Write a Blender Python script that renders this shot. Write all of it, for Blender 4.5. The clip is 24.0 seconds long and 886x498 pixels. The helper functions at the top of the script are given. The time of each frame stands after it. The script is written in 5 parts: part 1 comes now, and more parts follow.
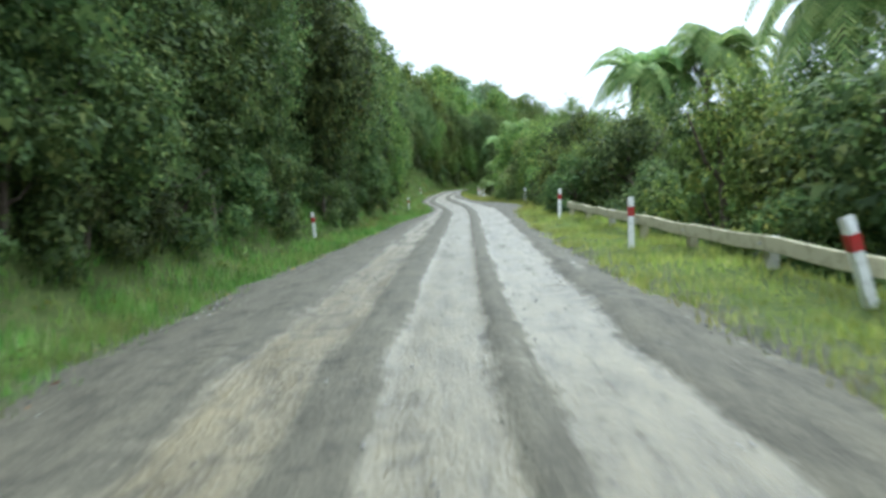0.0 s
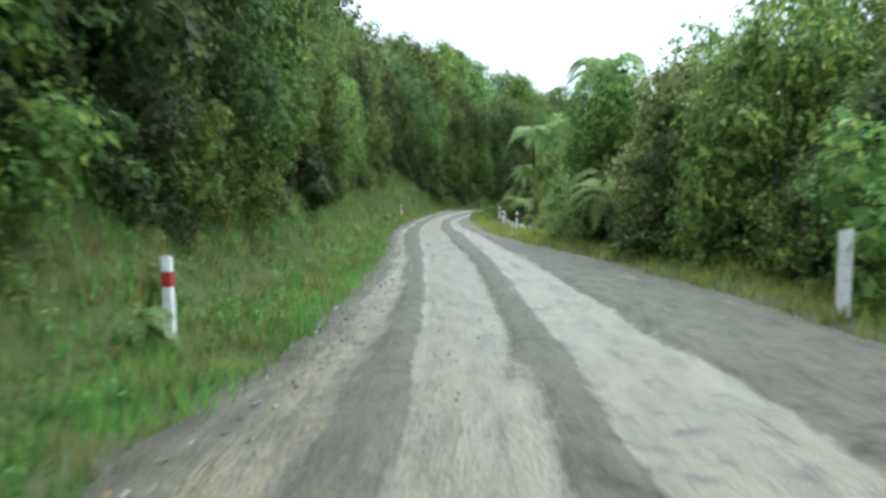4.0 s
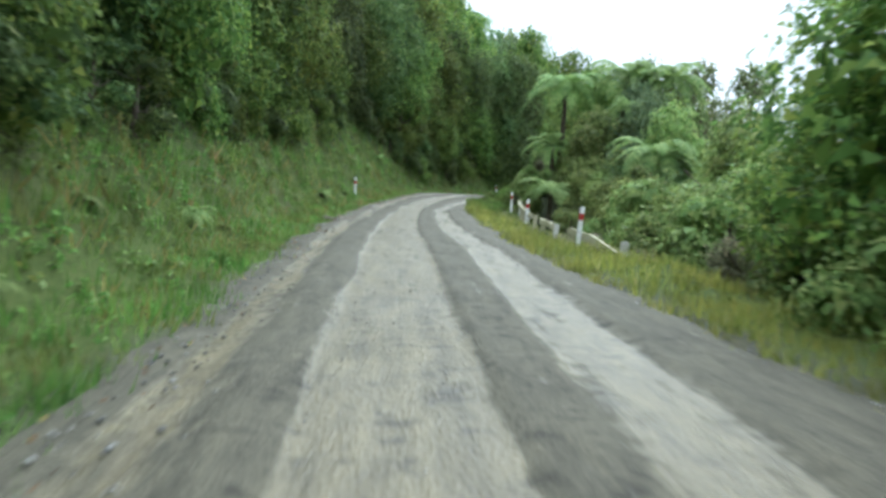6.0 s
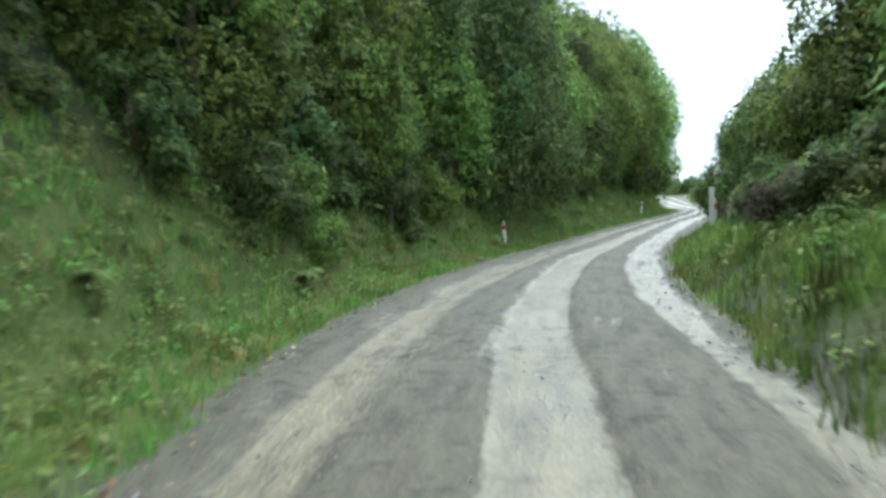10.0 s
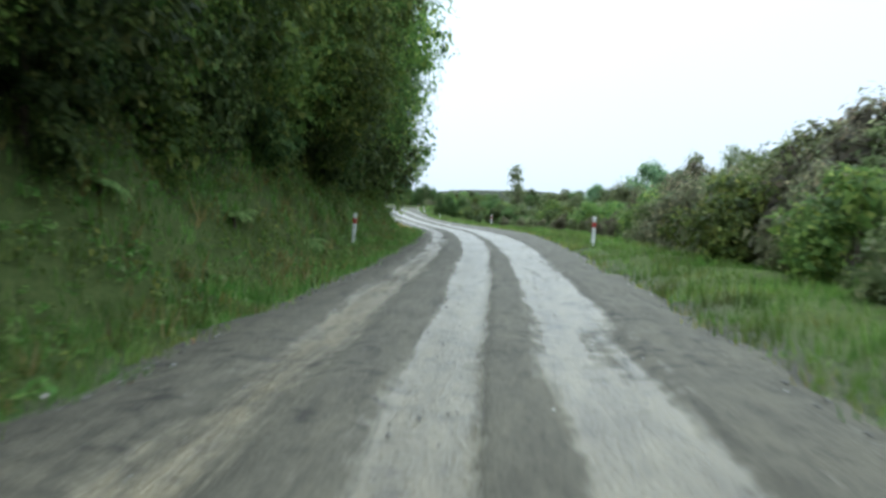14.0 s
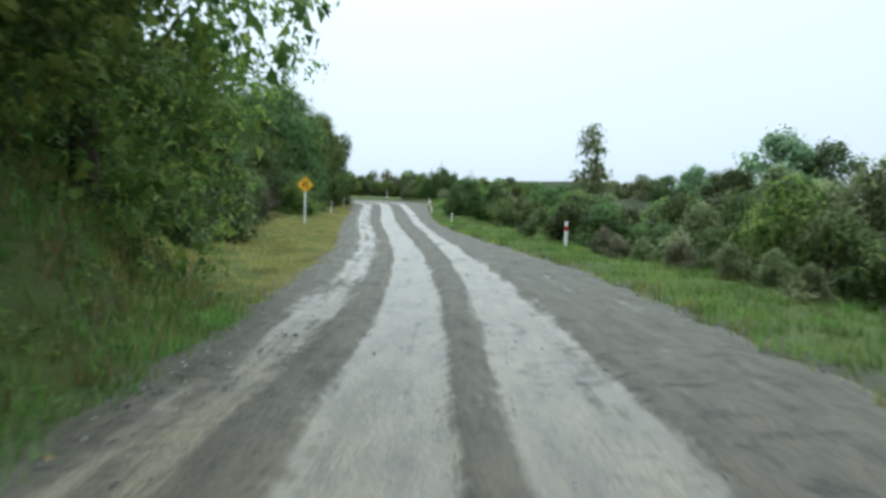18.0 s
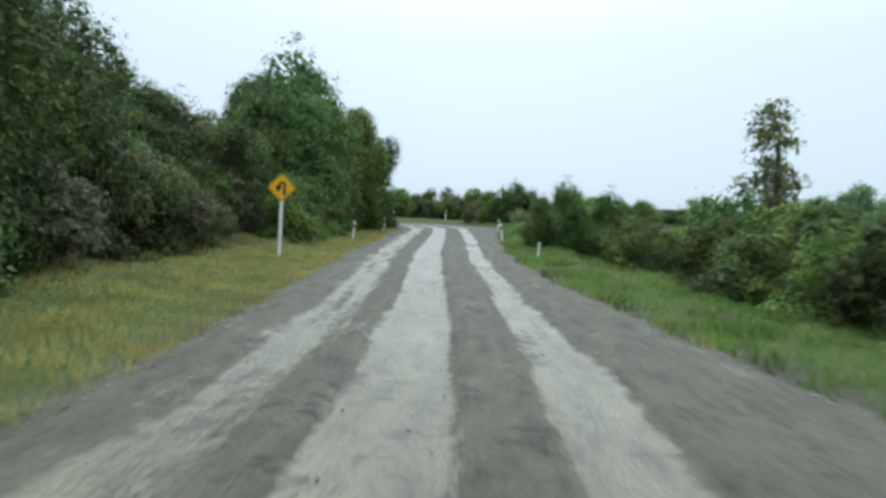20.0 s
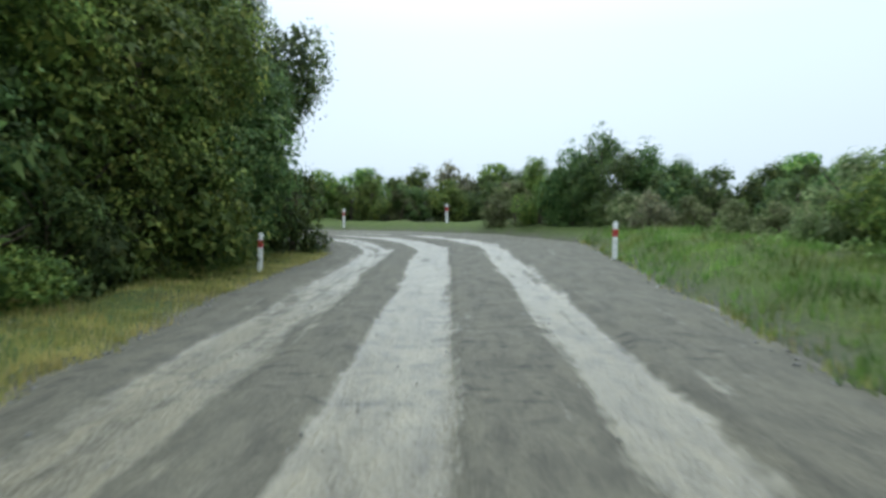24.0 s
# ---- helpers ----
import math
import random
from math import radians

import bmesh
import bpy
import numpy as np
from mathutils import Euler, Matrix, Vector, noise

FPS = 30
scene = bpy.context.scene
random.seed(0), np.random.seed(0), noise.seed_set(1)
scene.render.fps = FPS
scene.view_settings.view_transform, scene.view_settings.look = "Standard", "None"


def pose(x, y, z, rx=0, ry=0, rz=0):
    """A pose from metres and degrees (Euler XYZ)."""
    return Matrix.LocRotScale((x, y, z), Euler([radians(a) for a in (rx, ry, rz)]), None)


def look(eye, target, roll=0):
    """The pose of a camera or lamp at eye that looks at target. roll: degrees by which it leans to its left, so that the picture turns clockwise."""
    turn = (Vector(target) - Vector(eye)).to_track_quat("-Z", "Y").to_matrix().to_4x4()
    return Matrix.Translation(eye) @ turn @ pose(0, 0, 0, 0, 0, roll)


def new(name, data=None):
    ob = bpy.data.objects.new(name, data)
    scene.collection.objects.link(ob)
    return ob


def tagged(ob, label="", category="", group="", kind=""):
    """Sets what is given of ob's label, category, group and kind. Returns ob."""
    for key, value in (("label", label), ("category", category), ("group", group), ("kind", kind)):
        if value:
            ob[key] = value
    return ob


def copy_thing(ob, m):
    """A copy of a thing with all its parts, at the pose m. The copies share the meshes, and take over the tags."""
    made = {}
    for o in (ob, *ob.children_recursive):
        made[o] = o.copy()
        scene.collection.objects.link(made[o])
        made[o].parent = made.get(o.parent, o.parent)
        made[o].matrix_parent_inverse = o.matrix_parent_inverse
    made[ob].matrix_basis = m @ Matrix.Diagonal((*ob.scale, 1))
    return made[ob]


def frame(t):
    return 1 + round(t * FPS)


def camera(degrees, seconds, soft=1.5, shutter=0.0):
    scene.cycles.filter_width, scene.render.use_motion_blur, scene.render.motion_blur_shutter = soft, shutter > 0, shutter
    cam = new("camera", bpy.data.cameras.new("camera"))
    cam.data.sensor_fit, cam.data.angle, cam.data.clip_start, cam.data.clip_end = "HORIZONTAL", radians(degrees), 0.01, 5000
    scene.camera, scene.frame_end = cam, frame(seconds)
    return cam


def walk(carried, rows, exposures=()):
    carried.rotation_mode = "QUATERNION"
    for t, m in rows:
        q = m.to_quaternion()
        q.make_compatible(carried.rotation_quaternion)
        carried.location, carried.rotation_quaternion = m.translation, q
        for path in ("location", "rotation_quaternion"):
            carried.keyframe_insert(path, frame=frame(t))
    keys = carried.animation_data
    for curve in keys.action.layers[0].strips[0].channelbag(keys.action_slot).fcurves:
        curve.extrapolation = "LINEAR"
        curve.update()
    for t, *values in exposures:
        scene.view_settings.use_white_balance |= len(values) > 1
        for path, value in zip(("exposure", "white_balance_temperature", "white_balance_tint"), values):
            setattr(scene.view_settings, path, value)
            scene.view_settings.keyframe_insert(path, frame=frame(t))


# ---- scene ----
cam = camera(70.5, 24.0, soft=3.1, shutter=0.3)
PATH = [
    (0, (2.652, 0.216, 0.808), (2.531, 2.202, 0.612), -1.4),
    (0.5, (2.447, 4.255, 0.861), (2.312, 6.243, 0.686), -3.2),
    (1, (2.119, 8.536, 0.823), (2.015, 10.526, 0.647), -3.9),
    (1.5, (2.075, 13.278, 0.796), (1.973, 15.268, 0.633), -3.7),
    (3.5, (1.5, 31.45, 0.778), (1.392, 33.444, 0.653), 1.0),
    (4, (1.377, 35.535, 0.811), (1.243, 37.526, 0.67), 1.3),
    (4.5, (1.097, 40.274, 0.805), (1.006, 42.264, 0.627), 0.6),
    (5, (0.802, 44.938, 0.565), (0.716, 46.927, 0.379), 2.6),
    (5.5, (0.513, 49.734, 0.592), (0.392, 51.723, 0.423), 3.3),
    (6, (0.059, 54.422, 0.649), (0.006, 56.412, 0.455), 5.6),
    (6.5, (-0.571, 59.069, 0.616), (-0.559, 61.062, 0.447), 2.5),
    (7, (-1.126, 63.917, 0.647), (-1.064, 65.909, 0.479), 0.7),
    (7.5, (-1.712, 68.497, 0.59), (-1.596, 70.485, 0.406), 0.1),
    (8, (-2.149, 73.145, 0.605), (-1.964, 75.134, 0.503), -0.5),
    (8.5, (-2.526, 77.704, 0.668), (-2.379, 79.697, 0.583), 0.8),
    (9, (-2.04, 81.336, 1.158), (-1.902, 83.33, 1.1), 2.4),
    (9.5, (-1.923, 85.394, 1.035), (-1.789, 87.389, 0.974), 1.9),
    (10, (-1.601, 88.632, 1.6), (-1.447, 90.623, 1.496), -1.5),
    (10.5, (-0.955, 92.639, 1.691), (-0.686, 94.618, 1.571), -1.8),
    (11, (-0.088, 96.532, 1.747), (0.386, 98.471, 1.632), -4.1),
    (11.5, (1.117, 100.272, 1.752), (1.776, 102.157, 1.654), -4.1),
    (13.5, (8.215, 113.657, 1.9), (9.189, 115.403, 1.858), -0.2),
    (14, (10.608, 117.557, 2.136), (11.573, 119.306, 2.052), 2.2),
    (14.5, (13.147, 121.346, 2.347), (14.074, 123.115, 2.235), 2.3),
    (15, (15.878, 125.227, 2.513), (16.812, 126.992, 2.397), 0.8),
    (15.5, (18.415, 129.123, 2.694), (19.31, 130.908, 2.575), 0.9),
    (16, (20.826, 133.039, 2.689), (21.757, 134.805, 2.563), 1.4),
    (16.5, (22.87, 136.783, 2.843), (23.776, 138.562, 2.714), 0.7),
    (17, (24.967, 140.349, 2.911), (25.861, 142.135, 2.805), 0.1),
    (17.5, (26.861, 144.04, 3.032), (27.747, 145.829, 2.92), 1.3),
    (19.5, (33.843, 158.634, 3.171), (34.588, 160.489, 3.101), 2.4),
    (20, (35.435, 162.766, 3.179), (36.091, 164.655, 3.149), 2.9),
    (20.5, (36.862, 166.532, 3.281), (37.362, 168.466, 3.19), 1.9),
    (21, (38.138, 170.251, 3.421), (38.598, 172.194, 3.315), 2.2),
    (21.5, (39.503, 174.15, 3.58), (39.982, 176.087, 3.444), -0.5),
    (22, (40.746, 178.089, 3.693), (41.376, 179.983, 3.57), -3.9),
    (22.5, (41.861, 181.835, 3.933), (42.545, 183.709, 3.784), -1.8),
    (23, (43.139, 185.555, 4.17), (43.831, 187.431, 4.116), 1.6),
    (23.5, (44.513, 189.062, 4.301), (45.218, 190.933, 4.256), 1.6),
    (24, (45.804, 192.458, 4.505), (46.451, 194.35, 4.462), 0.5),
]
walk(cam, [(t, look(eye, target, roll)) for t, eye, target, roll in PATH], [(0, 1.48, 5400, 1), (1, 1.53, 5400, 1), (6, 1.45, 5400, 1), (7, 1.4, 5400, 1), (8, 1.34, 5400, 1), (9, 1.6, 5400, 0), (11, 1.71, 5400, 0), (13.5, 1.15, 5350, 0), (17, 1.0, 5400, 0), (20, 0.72, 5450, 0), (22, 0.82, 5450, 0), (24, 0.82, 5450, 0)])

# ---- light: overcast sky, a weak and very wide sun ----
world = bpy.data.worlds.new("overcast_sky")
scene.world = world
world.use_nodes = True
wn, wl = world.node_tree.nodes, world.node_tree.links
sky = wn.new("ShaderNodeTexSky")
sky.sky_type, sky.sun_disc = "NISHITA", False
sky.sun_elevation, sky.sun_rotation = radians(52), radians(20)
sky.dust_density, sky.air_density = 6.0, 1.0
grey = wn.new("ShaderNodeHueSaturation")
grey.inputs["Saturation"].default_value = 0.12
wl.new(sky.outputs["Color"], grey.inputs["Color"])
cloud = wn.new("ShaderNodeTexNoise")
cloud.inputs["Scale"].default_value, cloud.inputs["Detail"].default_value = 2.2, 5.0
cloud_ramp = wn.new("ShaderNodeMapRange")
cloud_ramp.inputs["To Min"].default_value, cloud_ramp.inputs["To Max"].default_value = 0.92, 1.05
wl.new(cloud.outputs["Fac"], cloud_ramp.inputs["Value"])
cloud_mix = wn.new("ShaderNodeMix")
cloud_mix.data_type, cloud_mix.blend_type = "RGBA", "MULTIPLY"
cloud_mix.inputs["Factor"].default_value = 1.0
wl.new(grey.outputs["Color"], cloud_mix.inputs["A"])
wl.new(cloud_ramp.outputs["Result"], cloud_mix.inputs["B"])
# under a cloud deck the sky brightens from the horizon to the zenith
toward = wn.new("ShaderNodeTexCoord")
split = wn.new("ShaderNodeSeparateXYZ")
wl.new(toward.outputs["Generated"], split.inputs["Vector"])
high = wn.new("ShaderNodeValToRGB")
el = high.color_ramp.elements
el.new(0.3), el.new(0.6)
for e, (p, k) in zip(el, ((0.0, 0.49), (0.3, 0.56), (0.6, 1.02), (1.0, 1.8))):
    e.position, e.color = p, (8.0 * k * 0.985, 8.0 * k * 0.985, 8.0 * k * 1.02, 1)
wl.new(split.outputs["Z"], high.inputs["Fac"])
deck = wn.new("ShaderNodeMix")
deck.data_type = "RGBA"
deck.inputs["Factor"].default_value = 0.88
wl.new(high.outputs["Color"], deck.inputs["B"])
wl.new(cloud_mix.outputs["Result"], deck.inputs["A"])
wl.new(deck.outputs["Result"], wn["Background"].inputs["Color"])
wn["Background"].inputs["Strength"].default_value = 0.12
sun = new("sun", bpy.data.lights.new("sun", "SUN"))
sun.data.energy, sun.data.angle, sun.data.color = 1.1, radians(30), (1.0, 0.97, 0.92)
sun.matrix_world = pose(0, 0, 60, 38, 0, 160)


# ---- materials ----
def material(name, rough=0.7, spec=0.4):
    m = bpy.data.materials.new(name)
    m.use_nodes = True
    b = m.node_tree.nodes["Principled BSDF"]
    b.inputs["Roughness"].default_value = rough
    b.inputs["Specular IOR Level"].default_value = spec
    return m, m.node_tree.nodes, m.node_tree.links, b


def ramp(nodes, links, source, stops):
    r = nodes.new("ShaderNodeValToRGB")
    el = r.color_ramp.elements
    while len(el) < len(stops):
        el.new(0.5)
    for e, (p, c) in zip(el, stops):
        e.position, e.color = p, (*c, 1)
    links.new(source, r.inputs["Fac"])
    return r.outputs["Color"]


def noise_tex(nodes, links, scale, detail=4.0, coord=None, rough=0.55):
    n = nodes.new("ShaderNodeTexNoise")
    n.inputs["Scale"].default_value, n.inputs["Detail"].default_value = scale, detail
    n.inputs["Roughness"].default_value = rough
    if coord:
        links.new(coord, n.inputs["Vector"])
    return n.outputs["Fac"]


def mixed(nodes, links, fac, a, b, blend="MIX"):
    m = nodes.new("ShaderNodeMix")
    m.data_type, m.blend_type = "RGBA", blend
    for socket, value in (("Factor", fac), ("A", a), ("B", b)):
        if isinstance(value, (int, float)):
            m.inputs[socket].default_value = value
        elif isinstance(value, tuple):
            m.inputs[socket].default_value = (*value, 1)
        else:
            links.new(value, m.inputs[socket])
    return m.outputs["Result"]


def bumped(nodes, links, bsdf, height, strength=0.4, distance=0.02):
    b = nodes.new("ShaderNodeBump")
    b.inputs["Strength"].default_value, b.inputs["Distance"].default_value = strength, distance
    links.new(height, b.inputs["Height"])
    links.new(b.outputs["Normal"], bsdf.inputs["Normal"])


def foliage(name, stops, rough=0.5, through_light=0.48, spec=0.3, patches=None):
    m, n, l, b = material(name, rough + 0.12, spec * 0.4)
    g = n.new("ShaderNodeNewGeometry")
    col = ramp(n, l, g.outputs["Random Per Island"], [(p, (c[0], c[1], c[2] * 1.2)) for p, c in stops])
    o = n.new("ShaderNodeObjectInfo")
    hs = n.new("ShaderNodeHueSaturation")
    mr = n.new("ShaderNodeMapRange")
    mr.inputs["To Min"].default_value, mr.inputs["To Max"].default_value = 0.65, 1.35
    l.new(o.outputs["Random"], mr.inputs["Value"])
    # each branch bears older or younger leaves, inner ones a painted shade: "tint" is 0 where a mesh has none
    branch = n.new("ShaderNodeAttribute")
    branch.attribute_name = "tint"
    age_and_shade = n.new("ShaderNodeMath")
    age_and_shade.operation = "ADD"
    l.new(mr.outputs["Result"], age_and_shade.inputs[0])
    l.new(branch.outputs["Fac"], age_and_shade.inputs[1])
    l.new(age_and_shade.outputs["Value"], hs.inputs["Value"])
    if patches:
        t = n.new("ShaderNodeTexCoord")
        f = noise_tex(n, l, 0.9, 5.0, t.outputs["Object"], 0.65)
        k = ramp(n, l, f, [(0.47, (0, 0, 0)), (0.64, (0.85, 0.85, 0.85))])
        col = mixed(n, l, k, col, patches)
    l.new(col, hs.inputs["Color"])
    mh = n.new("ShaderNodeMapRange")
    mh.inputs["To Min"].default_value, mh.inputs["To Max"].default_value = 0.47, 0.515
    l.new(o.outputs["Random"], mh.inputs["Value"])
    l.new(mh.outputs["Result"], hs.inputs["Hue"])
    l.new(hs.outputs["Color"], b.inputs["Base Color"])
    tr = n.new("ShaderNodeBsdfTranslucent")
    l.new(hs.outputs["Color"], tr.inputs["Color"])
    mx = n.new("ShaderNodeMixShader")
    mx.inputs["Fac"].default_value = through_light
    l.new(b.outputs["BSDF"], mx.inputs[1])
    l.new(tr.outputs["BSDF"], mx.inputs[2])
    l.new(mx.outputs["Shader"], n["Material Output"].inputs["Surface"])
    return m


BUSH = foliage("broadleaf_foliage", [(0, (0.064, 0.109, 0.024)), (0.45, (0.124, 0.200, 0.039)), (0.8, (0.190, 0.268, 0.048)), (1, (0.303, 0.341, 0.061))], through_light=0.45)
DARKBUSH = foliage("dark_bush_foliage", [(0, (0.041, 0.072, 0.021)), (0.5, (0.081, 0.127, 0.032)), (0.85, (0.124, 0.176, 0.042)), (1, (0.195, 0.226, 0.054))], through_light=0.42)
MANUKA = foliage("scrub_foliage", [(0, (0.090, 0.112, 0.038)), (0.5, (0.145, 0.178, 0.060)), (0.85, (0.210, 0.238, 0.085)), (1, (0.280, 0.260, 0.120))], 0.5, 0.55)
BROWNSCRUB = foliage("brown_scrub_foliage", [(0, (0.106, 0.106, 0.054)), (0.5, (0.176, 0.162, 0.084)), (0.8, (0.176, 0.202, 0.081)), (1, (0.353, 0.286, 0.146))], 0.7)
BRIGHT = foliage("young_bright_foliage", [(0, (0.108, 0.167, 0.039)), (0.5, (0.176, 0.254, 0.059)), (1, (0.293, 0.332, 0.088))], 0.45, 0.45)
# distance haze is painted into these leaves: paler and greyer than BUSH
MISTY = foliage("haze_paled_hillside_foliage", [(0, (0.102, 0.162, 0.066)), (0.5, (0.162, 0.240, 0.096)), (1, (0.264, 0.342, 0.132))], 0.6, 0.4)
FERN = foliage("tree_fern_fronds", [(0, (0.109, 0.180, 0.046)), (0.6, (0.180, 0.264, 0.067)), (1, (0.296, 0.361, 0.100))], 0.5, 0.45)
GRASS = foliage("bank_grass", [(0, (0.066, 0.153, 0.024)), (0.5, (0.119, 0.239, 0.036)), (0.85, (0.175, 0.302, 0.053)), (1, (0.262, 0.318, 0.116))], 0.5, 0.45, 0.4, (0.178, 0.184, 0.058))
FRESHGRASS = foliage("fresh_verge_grass", [(0, (0.137, 0.179, 0.034)), (0.5, (0.226, 0.268, 0.047)), (0.85, (0.304, 0.320, 0.068)), (1, (0.378, 0.336, 0.126))], 0.55, 0.48, 0.3, (0.294, 0.284, 0.068))
DRYGRASS = foliage("verge_grass", [(0, (0.150, 0.160, 0.036)), (0.5, (0.250, 0.240, 0.055)), (0.85, (0.320, 0.275, 0.085)), (1, (0.390, 0.315, 0.140))], 0.6, 0.45, 0.3, (0.300, 0.245, 0.085))


def bark_material():
    m, n, l, b = material("bark", 0.9, 0.2)
    t = n.new("ShaderNodeTexCoord")
    f = noise_tex(n, l, 9.0, 6.0, t.outputs["Object"])
    l.new(ramp(n, l, f, [(0.3, (0.045, 0.034, 0.025)), (0.7, (0.150, 0.120, 0.090))]), b.inputs["Base Color"])
    bumped(n, l, b, f, 0.6, 0.02)
    return m


BARK = bark_material()


def road_material():
    m, n, l, b = material("gravel_road", 0.6, 0.4)
    t = n.new("ShaderNodeTexCoord")
    at = n.new("ShaderNodeAttribute")
    at.attribute_name = "track"
    clay = n.new("ShaderNodeAttribute")
    clay.attribute_name = "clay"
    stones = n.new("ShaderNodeTexVoronoi")
    stones.inputs["Scale"].default_value = 26.0
    l.new(t.outputs["Object"], stones.inputs["Vector"])
    grit = noise_tex(n, l, 60.0, 5.0, t.outputs["Object"], 0.7)
    across = n.new("ShaderNodeAttribute")
    across.attribute_name = "across"
    along = n.new("ShaderNodeAttribute")
    along.attribute_name = "along"
    lane = n.new("ShaderNodeCombineXYZ")
    l.new(across.outputs["Fac"], lane.inputs["X"])
    l.new(along.outputs["Fac"], lane.inputs["Y"])
    worn = n.new("ShaderNodeMapping")
    worn.inputs["Scale"].default_value = (1.5, 0.42, 1)
    l.new(lane.outputs["Vector"], worn.inputs["Vector"])
    patch = noise_tex(n, l, 1.0, 6.0, worn.outputs["Vector"], 0.6)
    gravel = ramp(n, l, grit, [(0.25, (0.042, 0.037, 0.024)), (0.52, (0.080, 0.072, 0.047)), (0.8, (0.150, 0.137, 0.092))])
    packed = ramp(n, l, patch, [(0.25, (0.096, 0.084, 0.052)), (0.75, (0.160, 0.141, 0.089))])
    tan = ramp(n, l, patch, [(0.25, (0.106, 0.088, 0.048)), (0.75, (0.158, 0.132, 0.075))])
    packed = mixed(n, l, clay.outputs["Fac"], packed, tan)
    stretch = n.new("ShaderNodeMapping")
    stretch.inputs["Scale"].default_value = (4.2, 0.32, 1)
    l.new(lane.outputs["Vector"], stretch.inputs["Vector"])
    streak = noise_tex(n, l, 1.0, 6.0, stretch.outputs["Vector"], 0.6)
    blotch = noise_tex(n, l, 4.5, 5.0, t.outputs["Object"], 0.65)
    # ragged border of the packed strips
    add = n.new("ShaderNodeMath")
    add.operation = "ADD"
    l.new(at.outputs["Fac"], add.inputs[0])
    sc = n.new("ShaderNodeMapRange")
    sc.inputs["From Min"].default_value, sc.inputs["From Max"].default_value = 0.3, 0.7
    sc.inputs["To Min"].default_value, sc.inputs["To Max"].default_value = -0.24, 0.24
    l.new(patch, sc.inputs["Value"])
    more = n.new("ShaderNodeMath")
    more.operation = "MULTIPLY_ADD"
    more.inputs[1].default_value, more.inputs[2].default_value = 2.0, -1.0
    l.new(streak, more.inputs[0])
    both = n.new("ShaderNodeMath")
    both.operation = "ADD"
    l.new(sc.outputs["Result"], both.inputs[0])
    l.new(more.outputs["Value"], both.inputs[1])
    clod = n.new("ShaderNodeMath")
    clod.operation = "MULTIPLY_ADD"
    clod.inputs[1].default_value, clod.inputs[2].default_value = 1.3, -0.65
    l.new(blotch, clod.inputs[0])
    rag = n.new("ShaderNodeMath")
    rag.operation = "ADD"
    l.new(both.outputs["Value"], rag.inputs[0])
    l.new(clod.outputs["Value"], rag.inputs[1])
    l.new(rag.outputs["Value"], add.inputs[1])
    st = n.new("ShaderNodeMapRange")
    st.inputs["From Min"].default_value, st.inputs["From Max"].default_value = 0.30, 0.76
    l.new(add.outputs["Value"], st.inputs["Value"])
    col = mixed(n, l, st.outputs["Result"], gravel, packed)
    # tyre treads, puddled mud and loose grit
    churned = n.new("ShaderNodeMapping")
    churned.inputs["Scale"].default_value = (4.0, 1.1, 1)
    l.new(lane.outputs["Vector"], churned.inputs["Vector"])
    mud = noise_tex(n, l, 1.0, 9.0, churned.outputs["Vector"], 0.72)
    col = mixed(n, l, 1.0, col, ramp(n, l, mud, [(0.34, (0.62, 0.61, 0.58)), (0.5, (1.0, 1.0, 1.0)), (0.66, (1.28, 1.27, 1.24))]), "MULTIPLY")
    tread = n.new("ShaderNodeMapping")
    tread.inputs["Scale"].default_value = (5.5, 1.3, 1)
    l.new(lane.outputs["Vector"], tread.inputs["Vector"])
    marks = noise_tex(n, l, 1.0, 4.0, tread.outputs["Vector"], 0.7)
    col = mixed(n, l, 1.0, col, ramp(n, l, marks, [(0.36, (0.70, 0.70, 0.68)), (0.47, (1, 1, 1))]), "MULTIPLY")
    # short dark dashes across the tracks, where tyres have lifted the wet skin
    dashes = n.new("ShaderNodeMapping")
    dashes.inputs["Scale"].default_value = (2.6, 5.5, 1)
    l.new(lane.outputs["Vector"], dashes.inputs["Vector"])
    dash = ramp(n, l, noise_tex(n, l, 1.0, 3.0, dashes.outputs["Vector"], 0.6), [(0.36, (0.40, 0.39, 0.37)), (0.44, (1, 1, 1))])
    where = ramp(n, l, noise_tex(n, l, 0.30, 2.0, t.outputs["Object"]), [(0.42, (0, 0, 0)), (0.58, (1, 1, 1))])
    col = mixed(n, l, where, col, mixed(n, l, 1.0, col, dash, "MULTIPLY"))
    col = mixed(n, l, 0.35, col, ramp(n, l, stones.outputs["Color"], [(0, (0.55, 0.55, 0.55)), (1, (1.0, 1.0, 1.0))]), "MULTIPLY")
    l.new(col, b.inputs["Base Color"])
    # packed wet clay shines more than loose stones
    ro = n.new("ShaderNodeMapRange")
    ro.inputs["To Min"].default_value, ro.inputs["To Max"].default_value = 0.88, 0.43
    l.new(st.outputs["Result"], ro.inputs["Value"])
    l.new(ro.outputs["Result"], b.inputs["Roughness"])
    rise = n.new("ShaderNodeMath")
    rise.operation = "MULTIPLY_ADD"
    rise.inputs[1].default_value = 2.5
    l.new(mud, rise.inputs[0])
    l.new(stones.outputs["Distance"], rise.inputs[2])
    bumped(n, l, b, rise.outputs["Value"], 0.45, 0.025)
    return m


ROAD = road_material()


